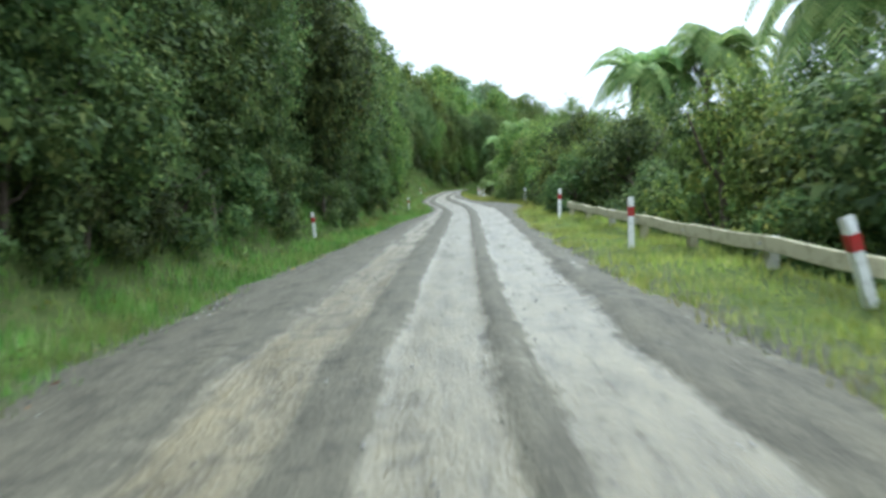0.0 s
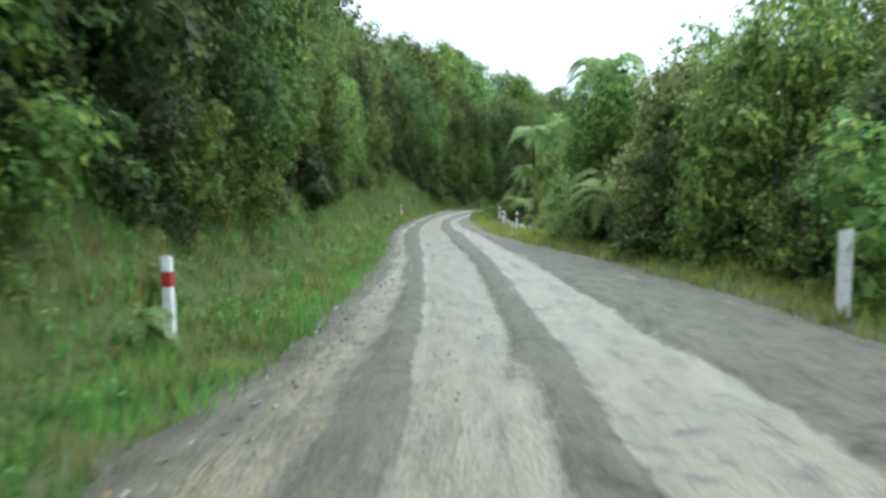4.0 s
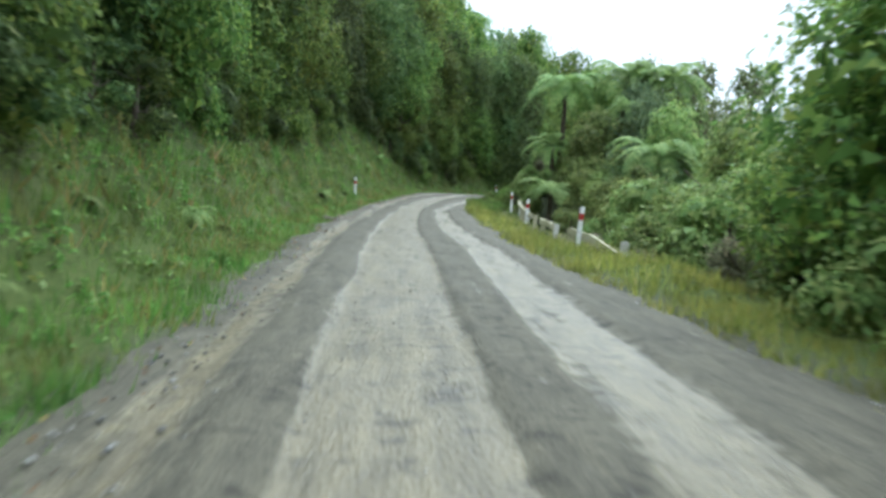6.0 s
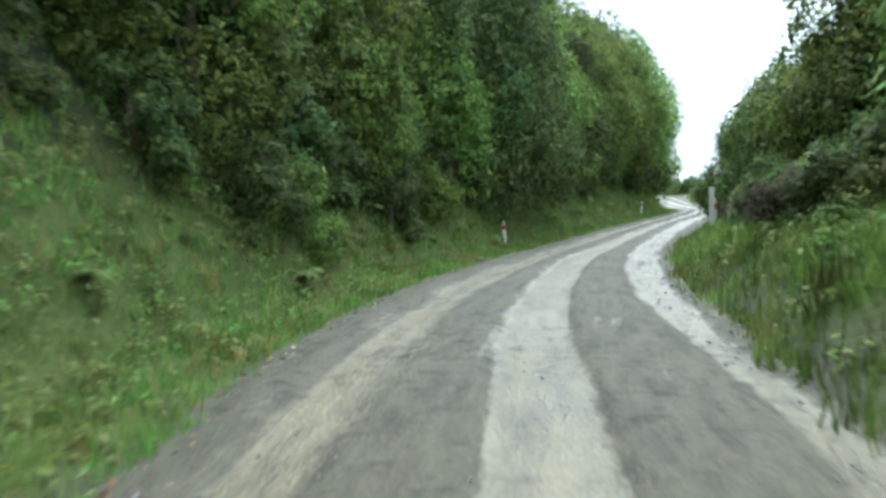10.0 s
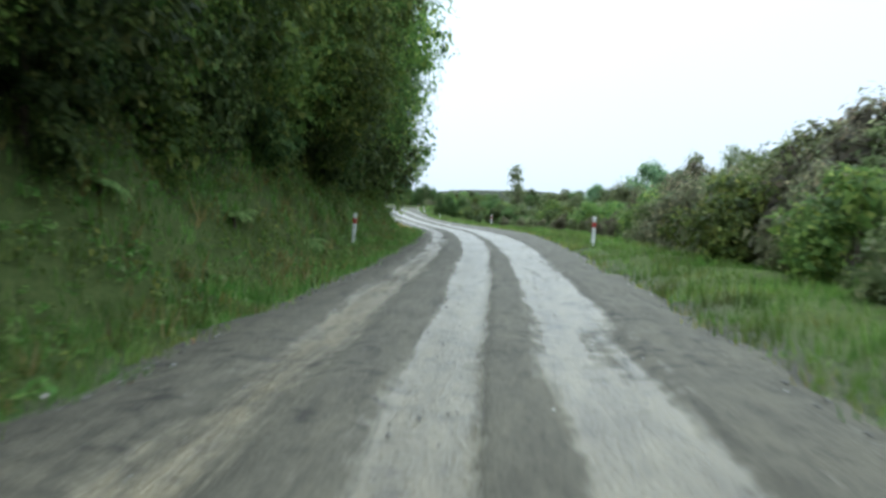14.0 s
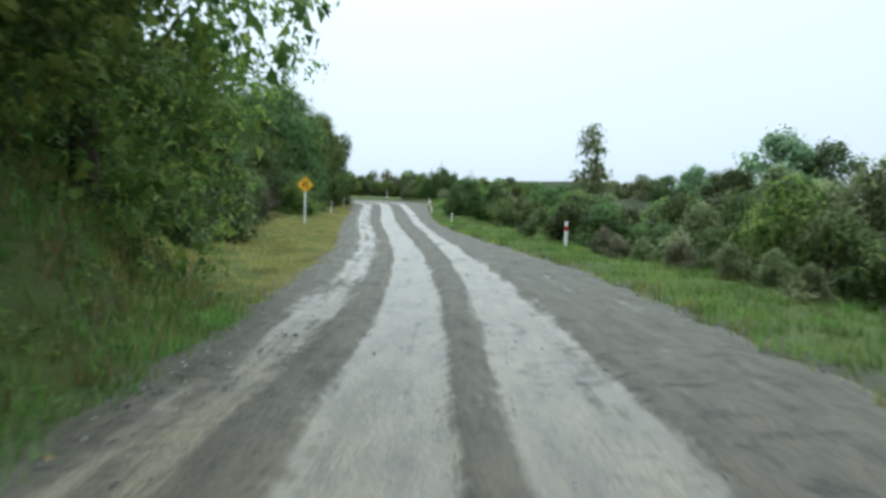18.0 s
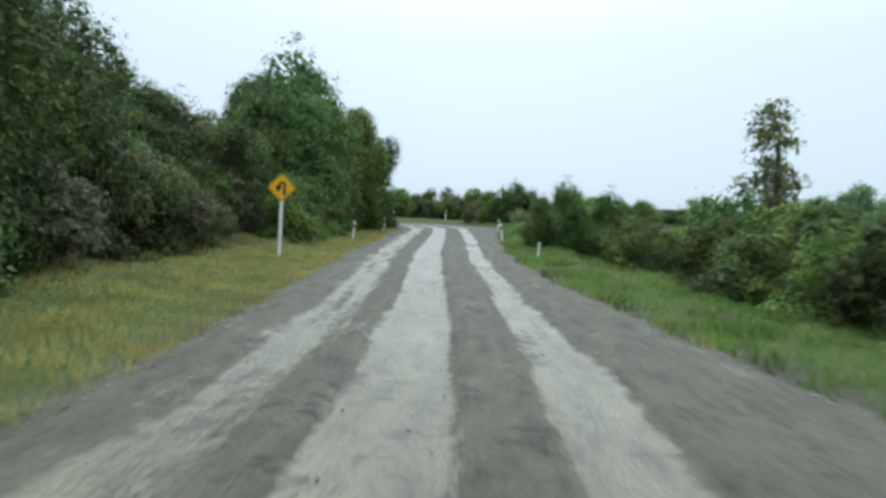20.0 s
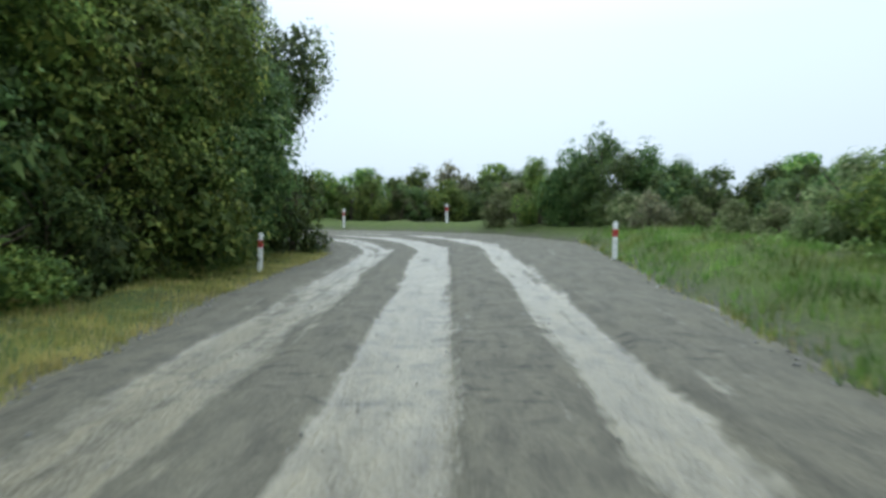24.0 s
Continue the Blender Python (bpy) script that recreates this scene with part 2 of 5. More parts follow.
def ground_material():
    m, n, l, b = material("earth_and_grass", 0.95, 0.05)
    t = n.new("ShaderNodeTexCoord")
    big = noise_tex(n, l, 0.35, 5.0, t.outputs["Object"])
    fine = noise_tex(n, l, 14.0, 6.0, t.outputs["Object"], 0.7)
    turf = ramp(n, l, fine, [(0.25, (0.030, 0.042, 0.015)), (0.5, (0.066, 0.088, 0.026)), (0.8, (0.130, 0.135, 0.050))])
    soil = ramp(n, l, fine, [(0.25, (0.040, 0.034, 0.022)), (0.8, (0.120, 0.100, 0.062))])
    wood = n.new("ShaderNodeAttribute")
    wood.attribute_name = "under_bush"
    worn = ramp(n, l, big, [(0.55, (0, 0, 0)), (0.75, (0.6, 0.6, 0.6))])
    col = mixed(n, l, worn, turf, soil)
    rim = n.new("ShaderNodeAttribute")
    rim.attribute_name = "road_rim"
    dirt = n.new("ShaderNodeMath")
    dirt.operation = "MULTIPLY"
    l.new(rim.outputs["Fac"], dirt.inputs[0])
    l.new(ramp(n, l, noise_tex(n, l, 2.5, 5.0, t.outputs["Object"], 0.65), [(0.3, (0.2, 0.2, 0.2)), (0.55, (1, 1, 1))]), dirt.inputs[1])
    col = mixed(n, l, dirt.outputs["Value"], col, ramp(n, l, fine, [(0.25, (0.045, 0.042, 0.035)), (0.8, (0.135, 0.125, 0.100))]))
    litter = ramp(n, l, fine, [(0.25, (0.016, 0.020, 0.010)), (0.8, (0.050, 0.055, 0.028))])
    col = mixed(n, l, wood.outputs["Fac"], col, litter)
    l.new(col, b.inputs["Base Color"])
    bumped(n, l, b, fine, 0.7, 0.05)
    return m


GROUND = ground_material()


def paint_material(name, colour, dirt=(0.30, 0.29, 0.24), rough=0.5):
    m, n, l, b = material(name, rough, 0.4)
    t = n.new("ShaderNodeTexCoord")
    f = noise_tex(n, l, 7.0, 6.0, t.outputs["Object"], 0.65)
    k = ramp(n, l, f, [(0.52, (0, 0, 0)), (0.72, (0.75, 0.75, 0.75))])
    l.new(mixed(n, l, k, colour, dirt), b.inputs["Base Color"])
    bumped(n, l, b, f, 0.2, 0.004)
    return m


WHITE = paint_material("weathered_white_paint", (0.74, 0.74, 0.70))
RED = paint_material("red_reflective_band", (0.36, 0.030, 0.026), (0.20, 0.07, 0.06))
SILVER = paint_material("white_reflector", (0.86, 0.86, 0.84), (0.6, 0.6, 0.58), 0.25)
YELLOW = paint_material("yellow_sign_sheeting", (0.80, 0.42, 0.012), (0.62, 0.34, 0.03), 0.35)
BLACK = paint_material("black_sign_paint", (0.012, 0.012, 0.012), (0.03, 0.03, 0.03), 0.45)
TIMBER = paint_material("grey_weathered_timber", (0.40, 0.37, 0.24), (0.13, 0.14, 0.07), 0.85)
OLDPOST = paint_material("pale_weathered_post", (0.52, 0.50, 0.44), (0.26, 0.26, 0.20), 0.85)
STEEL = paint_material("galvanised_bolt", (0.35, 0.35, 0.34), (0.2, 0.15, 0.1), 0.4)


def stone_material():
    m, n, l, b = material("loose_stones", 0.75, 0.35)
    g = n.new("ShaderNodeNewGeometry")
    l.new(ramp(n, l, g.outputs["Random Per Island"], [(0, (0.07, 0.07, 0.065)), (0.6, (0.17, 0.165, 0.15)), (1, (0.36, 0.35, 0.32))]), b.inputs["Base Color"])
    return m


STONE = stone_material()


# ---- mesh helpers ----
def part(name, bm, mat, parent=None, label=""):
    me = bpy.data.meshes.new(name)
    bm.to_mesh(me)
    bm.free()
    me.materials.append(mat)
    ob = new(name, me)
    ob.parent = parent
    if label:
        ob["label"] = label
    return ob


def array_mesh(name, verts, faces, mat, smooth=False):
    me = bpy.data.meshes.new(name)
    verts, faces = np.asarray(verts, np.float32), np.asarray(faces, np.int32)
    k = faces.shape[1]
    me.vertices.add(len(verts))
    me.vertices.foreach_set("co", verts.ravel())
    me.loops.add(faces.size)
    me.loops.foreach_set("vertex_index", faces.ravel())
    me.polygons.add(len(faces))
    me.polygons.foreach_set("loop_start", np.arange(0, faces.size, k, dtype=np.int32))
    me.materials.append(mat)
    me.update(calc_edges=True)
    me.validate()
    if smooth:
        me.polygons.foreach_set("use_smooth", np.ones(len(faces), bool))
    return me


def box(bm, size, at=(0, 0, 0), turn=None, bevel=0.0):
    made = bmesh.ops.create_cube(bm, size=1.0)["verts"]
    bmesh.ops.scale(bm, vec=size, verts=made)
    if bevel:
        edges = list({e for v in made for e in v.link_edges})
        made = [v for v in set(bmesh.ops.bevel(bm, geom=edges, offset=bevel, segments=2, affect="EDGES")["verts"]) | set(made) if v.is_valid]
    if turn is not None:
        bmesh.ops.transform(bm, matrix=turn, verts=made)
    bmesh.ops.translate(bm, vec=at, verts=made)
    return made


def empty(name, m):
    ob = new(name)
    ob.matrix_world = m
    return ob


# ---- the road's line: x, y, height of the road's crown, every 8 to 10 m ----
LINE = [(4.32, -34.1, -0.61), (3.91, -25.52, -0.61), (3.49, -16.94, -0.61), (3.07, -8.36, -0.61), (2.65, 0.22, -0.61), (2.23, 8.8, -0.6), (1.92, 17.8, -0.62),
        (1.64, 26.85, -0.63), (1.29, 35.8, -0.66), (0.76, 45.0, -0.75), (-0.05, 54.41, -0.8), (-1.1, 63.81, -0.8), (-1.94, 72.94, -0.72), (-2.03, 81.27, -0.41)]
LINE += [(-1.34, 88.89, 0.02), (0.26, 96.38, 0.28), (3.01, 103.54, 0.37), (6.56, 110.41, 0.48), (10.83, 117.62, 0.73), (15.78, 125.25, 1.06), (20.6, 132.92, 1.31),
         (24.82, 140.37, 1.49), (28.57, 147.69, 1.63), (32.06, 155.06, 1.71), (35.29, 162.65, 1.81), (38.13, 170.33, 2.02), (40.69, 177.98, 2.33), (43.2, 185.41, 2.71)]
LINE += [(45.8, 192.46, 3.08), (48.5, 200.0, 3.45), (50.9, 207.0, 3.85), (52.6, 212.6, 4.15), (52.0, 217.2, 4.4), (49.2, 220.3, 4.5), (44.5, 222.2, 4.55), (38.0, 224.4, 4.6), (28.0, 228.0, 4.8), (14.0, 231.0, 5.4)]


def spline(nodes, n):
    p = np.array(nodes, float)
    q = np.vstack([2 * p[0] - p[1], p, 2 * p[-1] - p[-2]])
    t = (np.arange(n) / n)[:, None]
    out = [0.5 * (2 * q[i] + (q[i + 1] - q[i - 1]) * t + (2 * q[i - 1] - 5 * q[i] + 4 * q[i + 1] - q[i + 2]) * t ** 2 + (3 * q[i] - q[i - 1] - 3 * q[i + 1] + q[i + 2]) * t ** 3) for i in range(1, len(q) - 2)]
    return np.vstack([*out, p[-1:]])


CENTRE = spline(LINE, 30)
STEP = np.linalg.norm(np.diff(CENTRE[:, :2], axis=0), axis=1)
ALONG = np.r_[0, np.cumsum(STEP)]
ALONG -= ALONG[np.argmin(np.hypot(CENTRE[:, 0] - 2.65, CENTRE[:, 1] - 0.22))]
AHEAD = np.gradient(CENTRE[:, :2], axis=0)
AHEAD /= np.linalg.norm(AHEAD, axis=1)[:, None]
START, END = ALONG[0], ALONG[-1]


def on_line(s):
    """x, y, z and the heading's unit vector at s metres along the road."""
    return [np.interp(s, ALONG, c) for c in (CENTRE[:, 0], CENTRE[:, 1], CENTRE[:, 2], AHEAD[:, 0], AHEAD[:, 1])]


def nearest(x, y):
    """Metres along the road, offset (right positive) and road height for arrays of places."""
    x, y = np.ravel(x), np.ravel(y)
    s, d, z = np.empty(len(x)), np.empty(len(x)), np.empty(len(x))
    for a in range(0, len(x), 4000):
        dx, dy = x[a:a + 4000, None] - CENTRE[None, :, 0], y[a:a + 4000, None] - CENTRE[None, :, 1]
        i = np.argmin(dx * dx + dy * dy, axis=1)
        k = np.arange(len(i))
        vx, vy, tx, ty = dx[k, i], dy[k, i], AHEAD[i, 0], AHEAD[i, 1]
        side = vx * ty - vy * tx
        s[a:a + 4000] = ALONG[i] + np.clip(vx * tx + vy * ty, -0.3, 0.3)
        d[a:a + 4000] = np.where(side >= 0, 1, -1) * np.hypot(vx, vy)
        z[a:a + 4000] = np.interp(s[a:a + 4000], ALONG, CENTRE[:, 2])
    return s, d, z


# the road's borders, metres left and right of its line
EDGE_S = [-40, 0, 10, 20, 30, 37, 44, 53, 60, 68, 75, 82, 88, 95, 102, 110, 126, 134, 143, 152, 160, 170, 178, 187, 195, 207, 215, 224, 240]
EDGE_L = [3.0, 3.0, 3.3, 2.9, 2.5, 1.8, 1.5, 1.6, 1.6, 2.0, 2.1, 2.1, 1.9, 2.7, 3.0, 3.2, 3.1, 2.8, 2.6, 2.4, 2.3, 2.8, 2.8, 3.1, 3.2, 3.4, 4.0, 3.6, 3.6]
EDGE_R = [2.6, 2.6, 2.3, 2.4, 2.8, 4.1, 4.5, 4.4, 3.7, 3.3, 3.1, 2.2, 1.8, 2.1, 2.0, 2.0, 2.3, 2.3, 2.7, 3.2, 3.5, 3.7, 3.1, 2.5, 2.5, 3.0, 3.6, 4.4, 4.0]


def left_edge(s):
    return np.interp(s, EDGE_S, EDGE_L) + 0.05 * np.sin(s * 1.3) + 0.05 * np.sin(s * 3.7 + 1)


def right_edge(s):
    return np.interp(s, EDGE_S, EDGE_R) + 0.05 * np.sin(s * 1.1 + 2) + 0.05 * np.sin(s * 3.1)


TILT_S = [-40, 0, 10, 20, 42, 70, 85, 113, 140, 165, 205, 218, 240]
TILT = [0.015, 0.015, 0.04, 0.055, 0.055, 0.04, 0.015, 0.045, 0.045, 0.03, 0.03, 0.05, 0.05]


def crossfall(s, d):
    """The road and its verges lean to the left."""
    return np.interp(s, TILT_S, TILT) * np.clip(d, -5.5, 5.5)


def relief(x, y, size, seed):
    """Smooth hills and hollows between -1 and 1."""
    r = np.random.RandomState(seed)
    out = np.zeros_like(x)
    for k in range(6):
        a, f = r.uniform(0, 6.283, 2), r.uniform(0.6, 1.6) * 6.283 / size
        out += np.sin(x * np.cos(a[0]) * f + y * np.sin(a[0]) * f + a[1])
    return out / 3.5


LEFT_S = [-60, 0, 30, 60, 140, 163, 172, 190, 260]
LEFT_STEEP = [1, 1, 1, 1, 1, 1, 0.0, 0.0, 0.0]
RIGHT_S = [-60, 0, 26, 40, 60, 66, 84, 88, 91, 96, 102, 110, 122, 140, 192, 203, 214, 226]
RIGHT_BERM = [0.05, 0.05, 0.15, 0.12, 0.05, 0.10, -0.28, -0.35, 0.3, 1.1, 0.8, 0.55, 0.25, 0.12, -0.02, 0.05, 0.5, 0.4]
RIGHT_FALL = [-7, -7, -7, -2, -2, -5, -4, -1.5, 0.8, 2.2, 1.5, 0.6, -0.3, -1.0, -1.8, -1.2, 0.6, 1.0]


def ground_height(x, y):
    x, y = np.asarray(x, float), np.asarray(y, float)
    shape = x.shape
    s, d, z = nearest(x, y)
    x, y = x.ravel(), y.ravel()
    a, b = -d - left_edge(s), d - right_edge(s)
    steep = np.interp(s, LEFT_S, LEFT_STEEP)
    bank = np.interp(a, [0, 0.3, 0.9, 1.4, 1.8, 2.8, 4.2, 10, 18, 30, 60, 200], [-0.05, -0.12, -0.10, -0.03, 0.15, 1.75, 3.7, 8.0, 13, 19, 25, 30])
    bank = bank * np.interp(s, [0, 40, 75, 90, 104, 120], [0.75, 0.95, 1.0, 1.15, 1.0, 1.0])
    flat = np.interp(a, [0, 0.5, 2.5, 6, 12, 30, 80, 300], [-0.03, -0.04, 0.02, 0.25, 0.9, 2.5, 4, 6])
    rough = relief(x, y, 2.3, 3) * 0.10 * np.clip(np.abs(np.maximum(a, b)) - 0.4, 0, 1) + relief(x, y, 9.0, 5) * 0.35 * np.clip((np.maximum(a, b) - 2) / 5, 0, 1)
    left = steep * bank + (1 - steep) * flat
    berm, fall = np.interp(s, RIGHT_S, RIGHT_BERM), np.interp(s, RIGHT_S, RIGHT_FALL)
    up = np.interp(b, [0, 0.3, 0.9, 1.8, 2.6], [-0.04, 0.0, 0.75, 1.0, 1.0])
    down = np.interp(b, [1.9, 4, 10, 40], [0, 0.22, 0.7, 1.0])
    right = berm * up + (fall - berm) * down
    far = np.clip((b - 45) / 250, 0, 1)
    right = right + far * (9 + 9 * relief(x, y, 260.0, 9))
    h = np.where(d < 0, left, right) + rough
    inside = (a < 0) & (b < 0)
    rim = np.clip(np.minimum(-a, -b) / 0.3, 0, 1)
    h = np.where(inside, -0.06 - 0.28 * rim, h)
    return (z + h + crossfall(s, d)).reshape(shape)


def spot(s, d):
    """The place on the ground at s metres along and d metres right of the road's line."""
    x, y, z, tx, ty = on_line(s)
    px, py = x + ty * d, y - tx * d
    return float(px), float(py), float(ground_height(np.array([px]), np.array([py]))[0])


def spots(s, d):
    x, y, z, tx, ty = on_line(s)
    px, py = x + ty * d, y - tx * d
    return px, py, ground_height(px, py)


def heading(s):
    x, y, z, tx, ty = on_line(s)
    return math.degrees(math.atan2(ty, tx)) - 90


# ---- ground: one sheet to the horizon ----
def axis_steps(lo, hi, fine):
    mid = np.arange(lo, hi, fine)
    out, step = [], fine
    e = 0.0
    while e < 2600:
        step *= 1.22
        e += step
        out.append(e)
    out = np.array(out)
    return np.r_[(lo - out)[::-1], mid, mid[-1] + out]


gx, gy = np.meshgrid(axis_steps(-12, 70, 0.5), axis_steps(-34, 236, 0.5), indexing="ij")
gz = ground_height(gx, gy)
gi = np.arange(gx.size).reshape(gx.shape)
quads = np.stack([gi[:-1, :-1], gi[1:, :-1], gi[1:, 1:], gi[:-1, 1:]], -1).reshape(-1, 4)
ground_mesh = array_mesh("ground", np.stack([gx, gy, gz], -1).reshape(-1, 3), quads, GROUND, True)
gs, gd, _ = nearest(gx, gy)
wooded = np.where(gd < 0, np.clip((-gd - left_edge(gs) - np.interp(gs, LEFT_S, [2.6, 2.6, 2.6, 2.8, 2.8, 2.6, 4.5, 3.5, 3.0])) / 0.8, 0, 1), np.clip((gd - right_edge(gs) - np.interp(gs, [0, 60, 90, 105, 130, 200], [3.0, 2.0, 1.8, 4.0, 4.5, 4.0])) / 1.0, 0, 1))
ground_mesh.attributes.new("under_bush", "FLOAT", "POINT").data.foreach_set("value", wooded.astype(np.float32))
beyond = np.maximum(-gd - left_edge(gs), gd - right_edge(gs))
ground_mesh.attributes.new("road_rim", "FLOAT", "POINT").data.foreach_set("value", np.clip(1.3 - beyond / 0.55, 0, 1).astype(np.float32))
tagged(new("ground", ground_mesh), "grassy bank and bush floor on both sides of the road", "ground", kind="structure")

# ---- the gravel road ----
TRACK_S = [-40, 5, 36, 50, 69, 82, 93, 105, 125, 152, 184, 209, 240]
TRACK = [(-1.84, -1.84, -1.59, -1.24, -1.71, -1.81, -2.02, -2.24, -2.19, -1.91, -2.12, -2.77, -2.6), (-1.0, -1.0, -0.84, -0.72, -1.28, -1.25, -1.32, -1.36, -1.55, -1.31, -1.35, -1.78, -1.7),
         (-0.5, -0.5, -0.2, -0.38, -0.49, -0.7, -0.37, -0.8, -0.82, -0.73, -0.87, -0.98, -0.9), (0.35, 0.35, 0.68, 0.93, 0.96, 0.26, 0.46, 0.05, -0.17, 0.24, 0.07, 0.0, 0.1),
         (0.64, 0.64, 1.13, 1.42, 1.85, 0.81, 1.6, 0.85, 0.39, 0.44, 0.95, 1.04, 1.1), (1.6, 1.6, 2.39, 2.44, 2.7, 1.34, 2.0, 1.68, 1.22, 1.72, 1.49, 1.73, 1.9)]


def strip(s, d, lo, hi, soft):
    lo, hi = np.interp(s, TRACK_S, TRACK[lo]), np.interp(s, TRACK_S, TRACK[hi])
    return np.clip(np.minimum(d - lo, hi - d) / soft + 0.5, 0, 1)


ks = np.arange(START, END, 0.3)
ku = np.linspace(0, 1, 96)
ss, uu = np.meshgrid(ks, ku, indexing="ij")
dd = -left_edge(ss) - 0.25 + uu * (left_edge(ss) + right_edge(ss) + 0.5)
rx, ry, rz, tx, ty = on_line(ss)
one, two, three = strip(ss, dd, 0, 1, 0.35), strip(ss, dd, 2, 3, 0.16), strip(ss, dd, 4, 5, 0.22)
track = np.maximum(np.maximum(one * 0.75, two), three * 0.9)
border = np.clip(np.minimum(dd + left_edge(ss), right_edge(ss) - dd) / 0.35, -1, 1)
px, py = rx + ty * dd, ry - tx * dd
lift = 0.012 * relief(px, py, 0.9, 21) + 0.02 * relief(px, py, 3.1, 22) - 0.03 * track + np.where(border < 1, -0.05 * (1 - border), 0) + 0.035 * np.clip(1 - track * 2, 0, 1)
ri = np.arange(ss.size).reshape(ss.shape)
quads = np.stack([ri[:-1, :-1], ri[:-1, 1:], ri[1:, 1:], ri[1:, :-1]], -1).reshape(-1, 4)
road_mesh = array_mesh("road", np.stack([px, py, rz + lift + crossfall(ss, dd)], -1).reshape(-1, 3), quads, ROAD, True)
road_mesh.attributes.new("track", "FLOAT", "POINT").data.foreach_set("value", track.ravel().astype(np.float32))
clay = np.clip(one * np.interp(ss, [0, 150, 178, 240], [1, 1, 0.1, 0.3]) + np.maximum(two, three) * np.interp(ss, [0, 20, 36, 104, 116, 160, 190], [0.25, 0.35, 0.65, 0.65, 0.3, 0.25, 0.35]), 0, 1)
road_mesh.attributes.new("clay", "FLOAT", "POINT").data.foreach_set("value", clay.ravel().astype(np.float32))
for key, values in (("across", dd), ("along", ss)):
    road_mesh.attributes.new(key, "FLOAT", "POINT").data.foreach_set("value", values.ravel().astype(np.float32))
tagged(new("road", road_mesh), "wet unsealed gravel road with pale packed wheel tracks", "road", kind="structure")


# ---- plants ----
def leaf_cloud(rng, lumps, count, size, up=0.4, long=1.7, inner=0.25, stretch=1.0, bunch=5, fold=True, spray=0.5, shade=0.0):
    """Diamond leaves in sprays at the ends of twigs, spread over the outside of many lumps. lumps: rows of x, y, z, radius.
    Returns vertices, faces and the tint of each vertex."""
    lumps = np.asarray(lumps, float)
    twigs = max(1, count // bunch)
    tint = rng.uniform(-0.8, 0.9, len(lumps)) * shade
    pick = rng.choice(len(lumps), twigs, p=lumps[:, 3] ** 2 / np.sum(lumps[:, 3] ** 2))
    way = rng.normal(size=(twigs, 3))
    way /= np.linalg.norm(way, axis=1)[:, None]
    r = lumps[pick, 3] * (1 - inner * rng.random(twigs) ** 2) * rng.uniform(0.86, 1.12, twigs)
    at = lumps[pick, :3] + way * r[:, None] * np.array([1, 1, stretch])
    tone = tint[pick] + rng.uniform(-0.6, 0.7, twigs) * shade
    wide_spray = size * spray * rng.uniform(0.6, 1.4, twigs)
    way, at, tone, wide_spray = (np.repeat(q, bunch, axis=0) for q in (way, at, tone, wide_spray))
    count = len(at)
    off = rng.normal(size=(count, 3)).clip(-1.7, 1.7) * np.array([1, 1, 0.6])
    at = at + off * wide_spray[:, None]
    at[:, 2] -= 0.35 * wide_spray * (off[:, 0] ** 2 + off[:, 1] ** 2) * 0.5
    normal = way * 0.8 + off * 0.35 + rng.normal(size=(count, 3)) * 0.45 + np.array([0, 0, up])
    normal /= np.linalg.norm(normal, axis=1)[:, None]
    side = np.cross(normal, rng.normal(size=(count, 3)))
    side /= np.linalg.norm(side, axis=1)[:, None]
    rib = np.cross(normal, side)
    rib[:, 2] -= 0.35
    length = (size * rng.uniform(0.6, 1.35, count))[:, None]
    wide = length / long * 0.5
    if not fold:
        v = np.stack([at, at + rib * length * 0.6 + side * wide * 1.25, at + rib * length - side * wide * 0.8], 1).reshape(-1, 3)
        return v, np.arange(count * 3).reshape(-1, 3), np.repeat(tone, 3)
    v = np.stack([at, at + rib * length * 0.45 + side * wide + normal * wide * 0.35, at + rib * length, at + rib * length * 0.45 - side * wide + normal * wide * 0.35], 1).reshape(-1, 3)
    k = np.arange(count)[:, None] * 4
    f = np.concatenate([k + np.array([[0, 1, 2]]), k + np.array([[0, 2, 3]])])
    return v, f, np.repeat(tone, 4)


def tube(points, radii, sides=7):
    """A tapered limb through points."""
    points, v, f = np.asarray(points, float), [], []
    for i, (p, r) in enumerate(zip(points, radii)):
        t = points[min(i + 1, len(points) - 1)] - points[max(i - 1, 0)]
        t = t / (np.linalg.norm(t) + 1e-9)
        a = np.cross(t, (0.3, 1, 0.1))
        a /= np.linalg.norm(a)
        b = np.cross(t, a)
        for k in range(sides):
            w = 6.2832 * k / sides
            v.append(p + r * (a * math.cos(w) + b * math.sin(w)))
    for i in range(len(points) - 1):
        for k in range(sides):
            k2 = (k + 1) % sides
            f.append((i * sides + k, i * sides + k2, (i + 1) * sides + k2, (i + 1) * sides + k))
    return v, f


def joined(pieces):
    v, f, n = [], [], 0
    for pv, pf in pieces:
        v.append(np.asarray(pv, float))
        f.append(np.asarray(pf, int) + n)
        n += len(pv)
    return np.vstack(v), np.vstack(f)


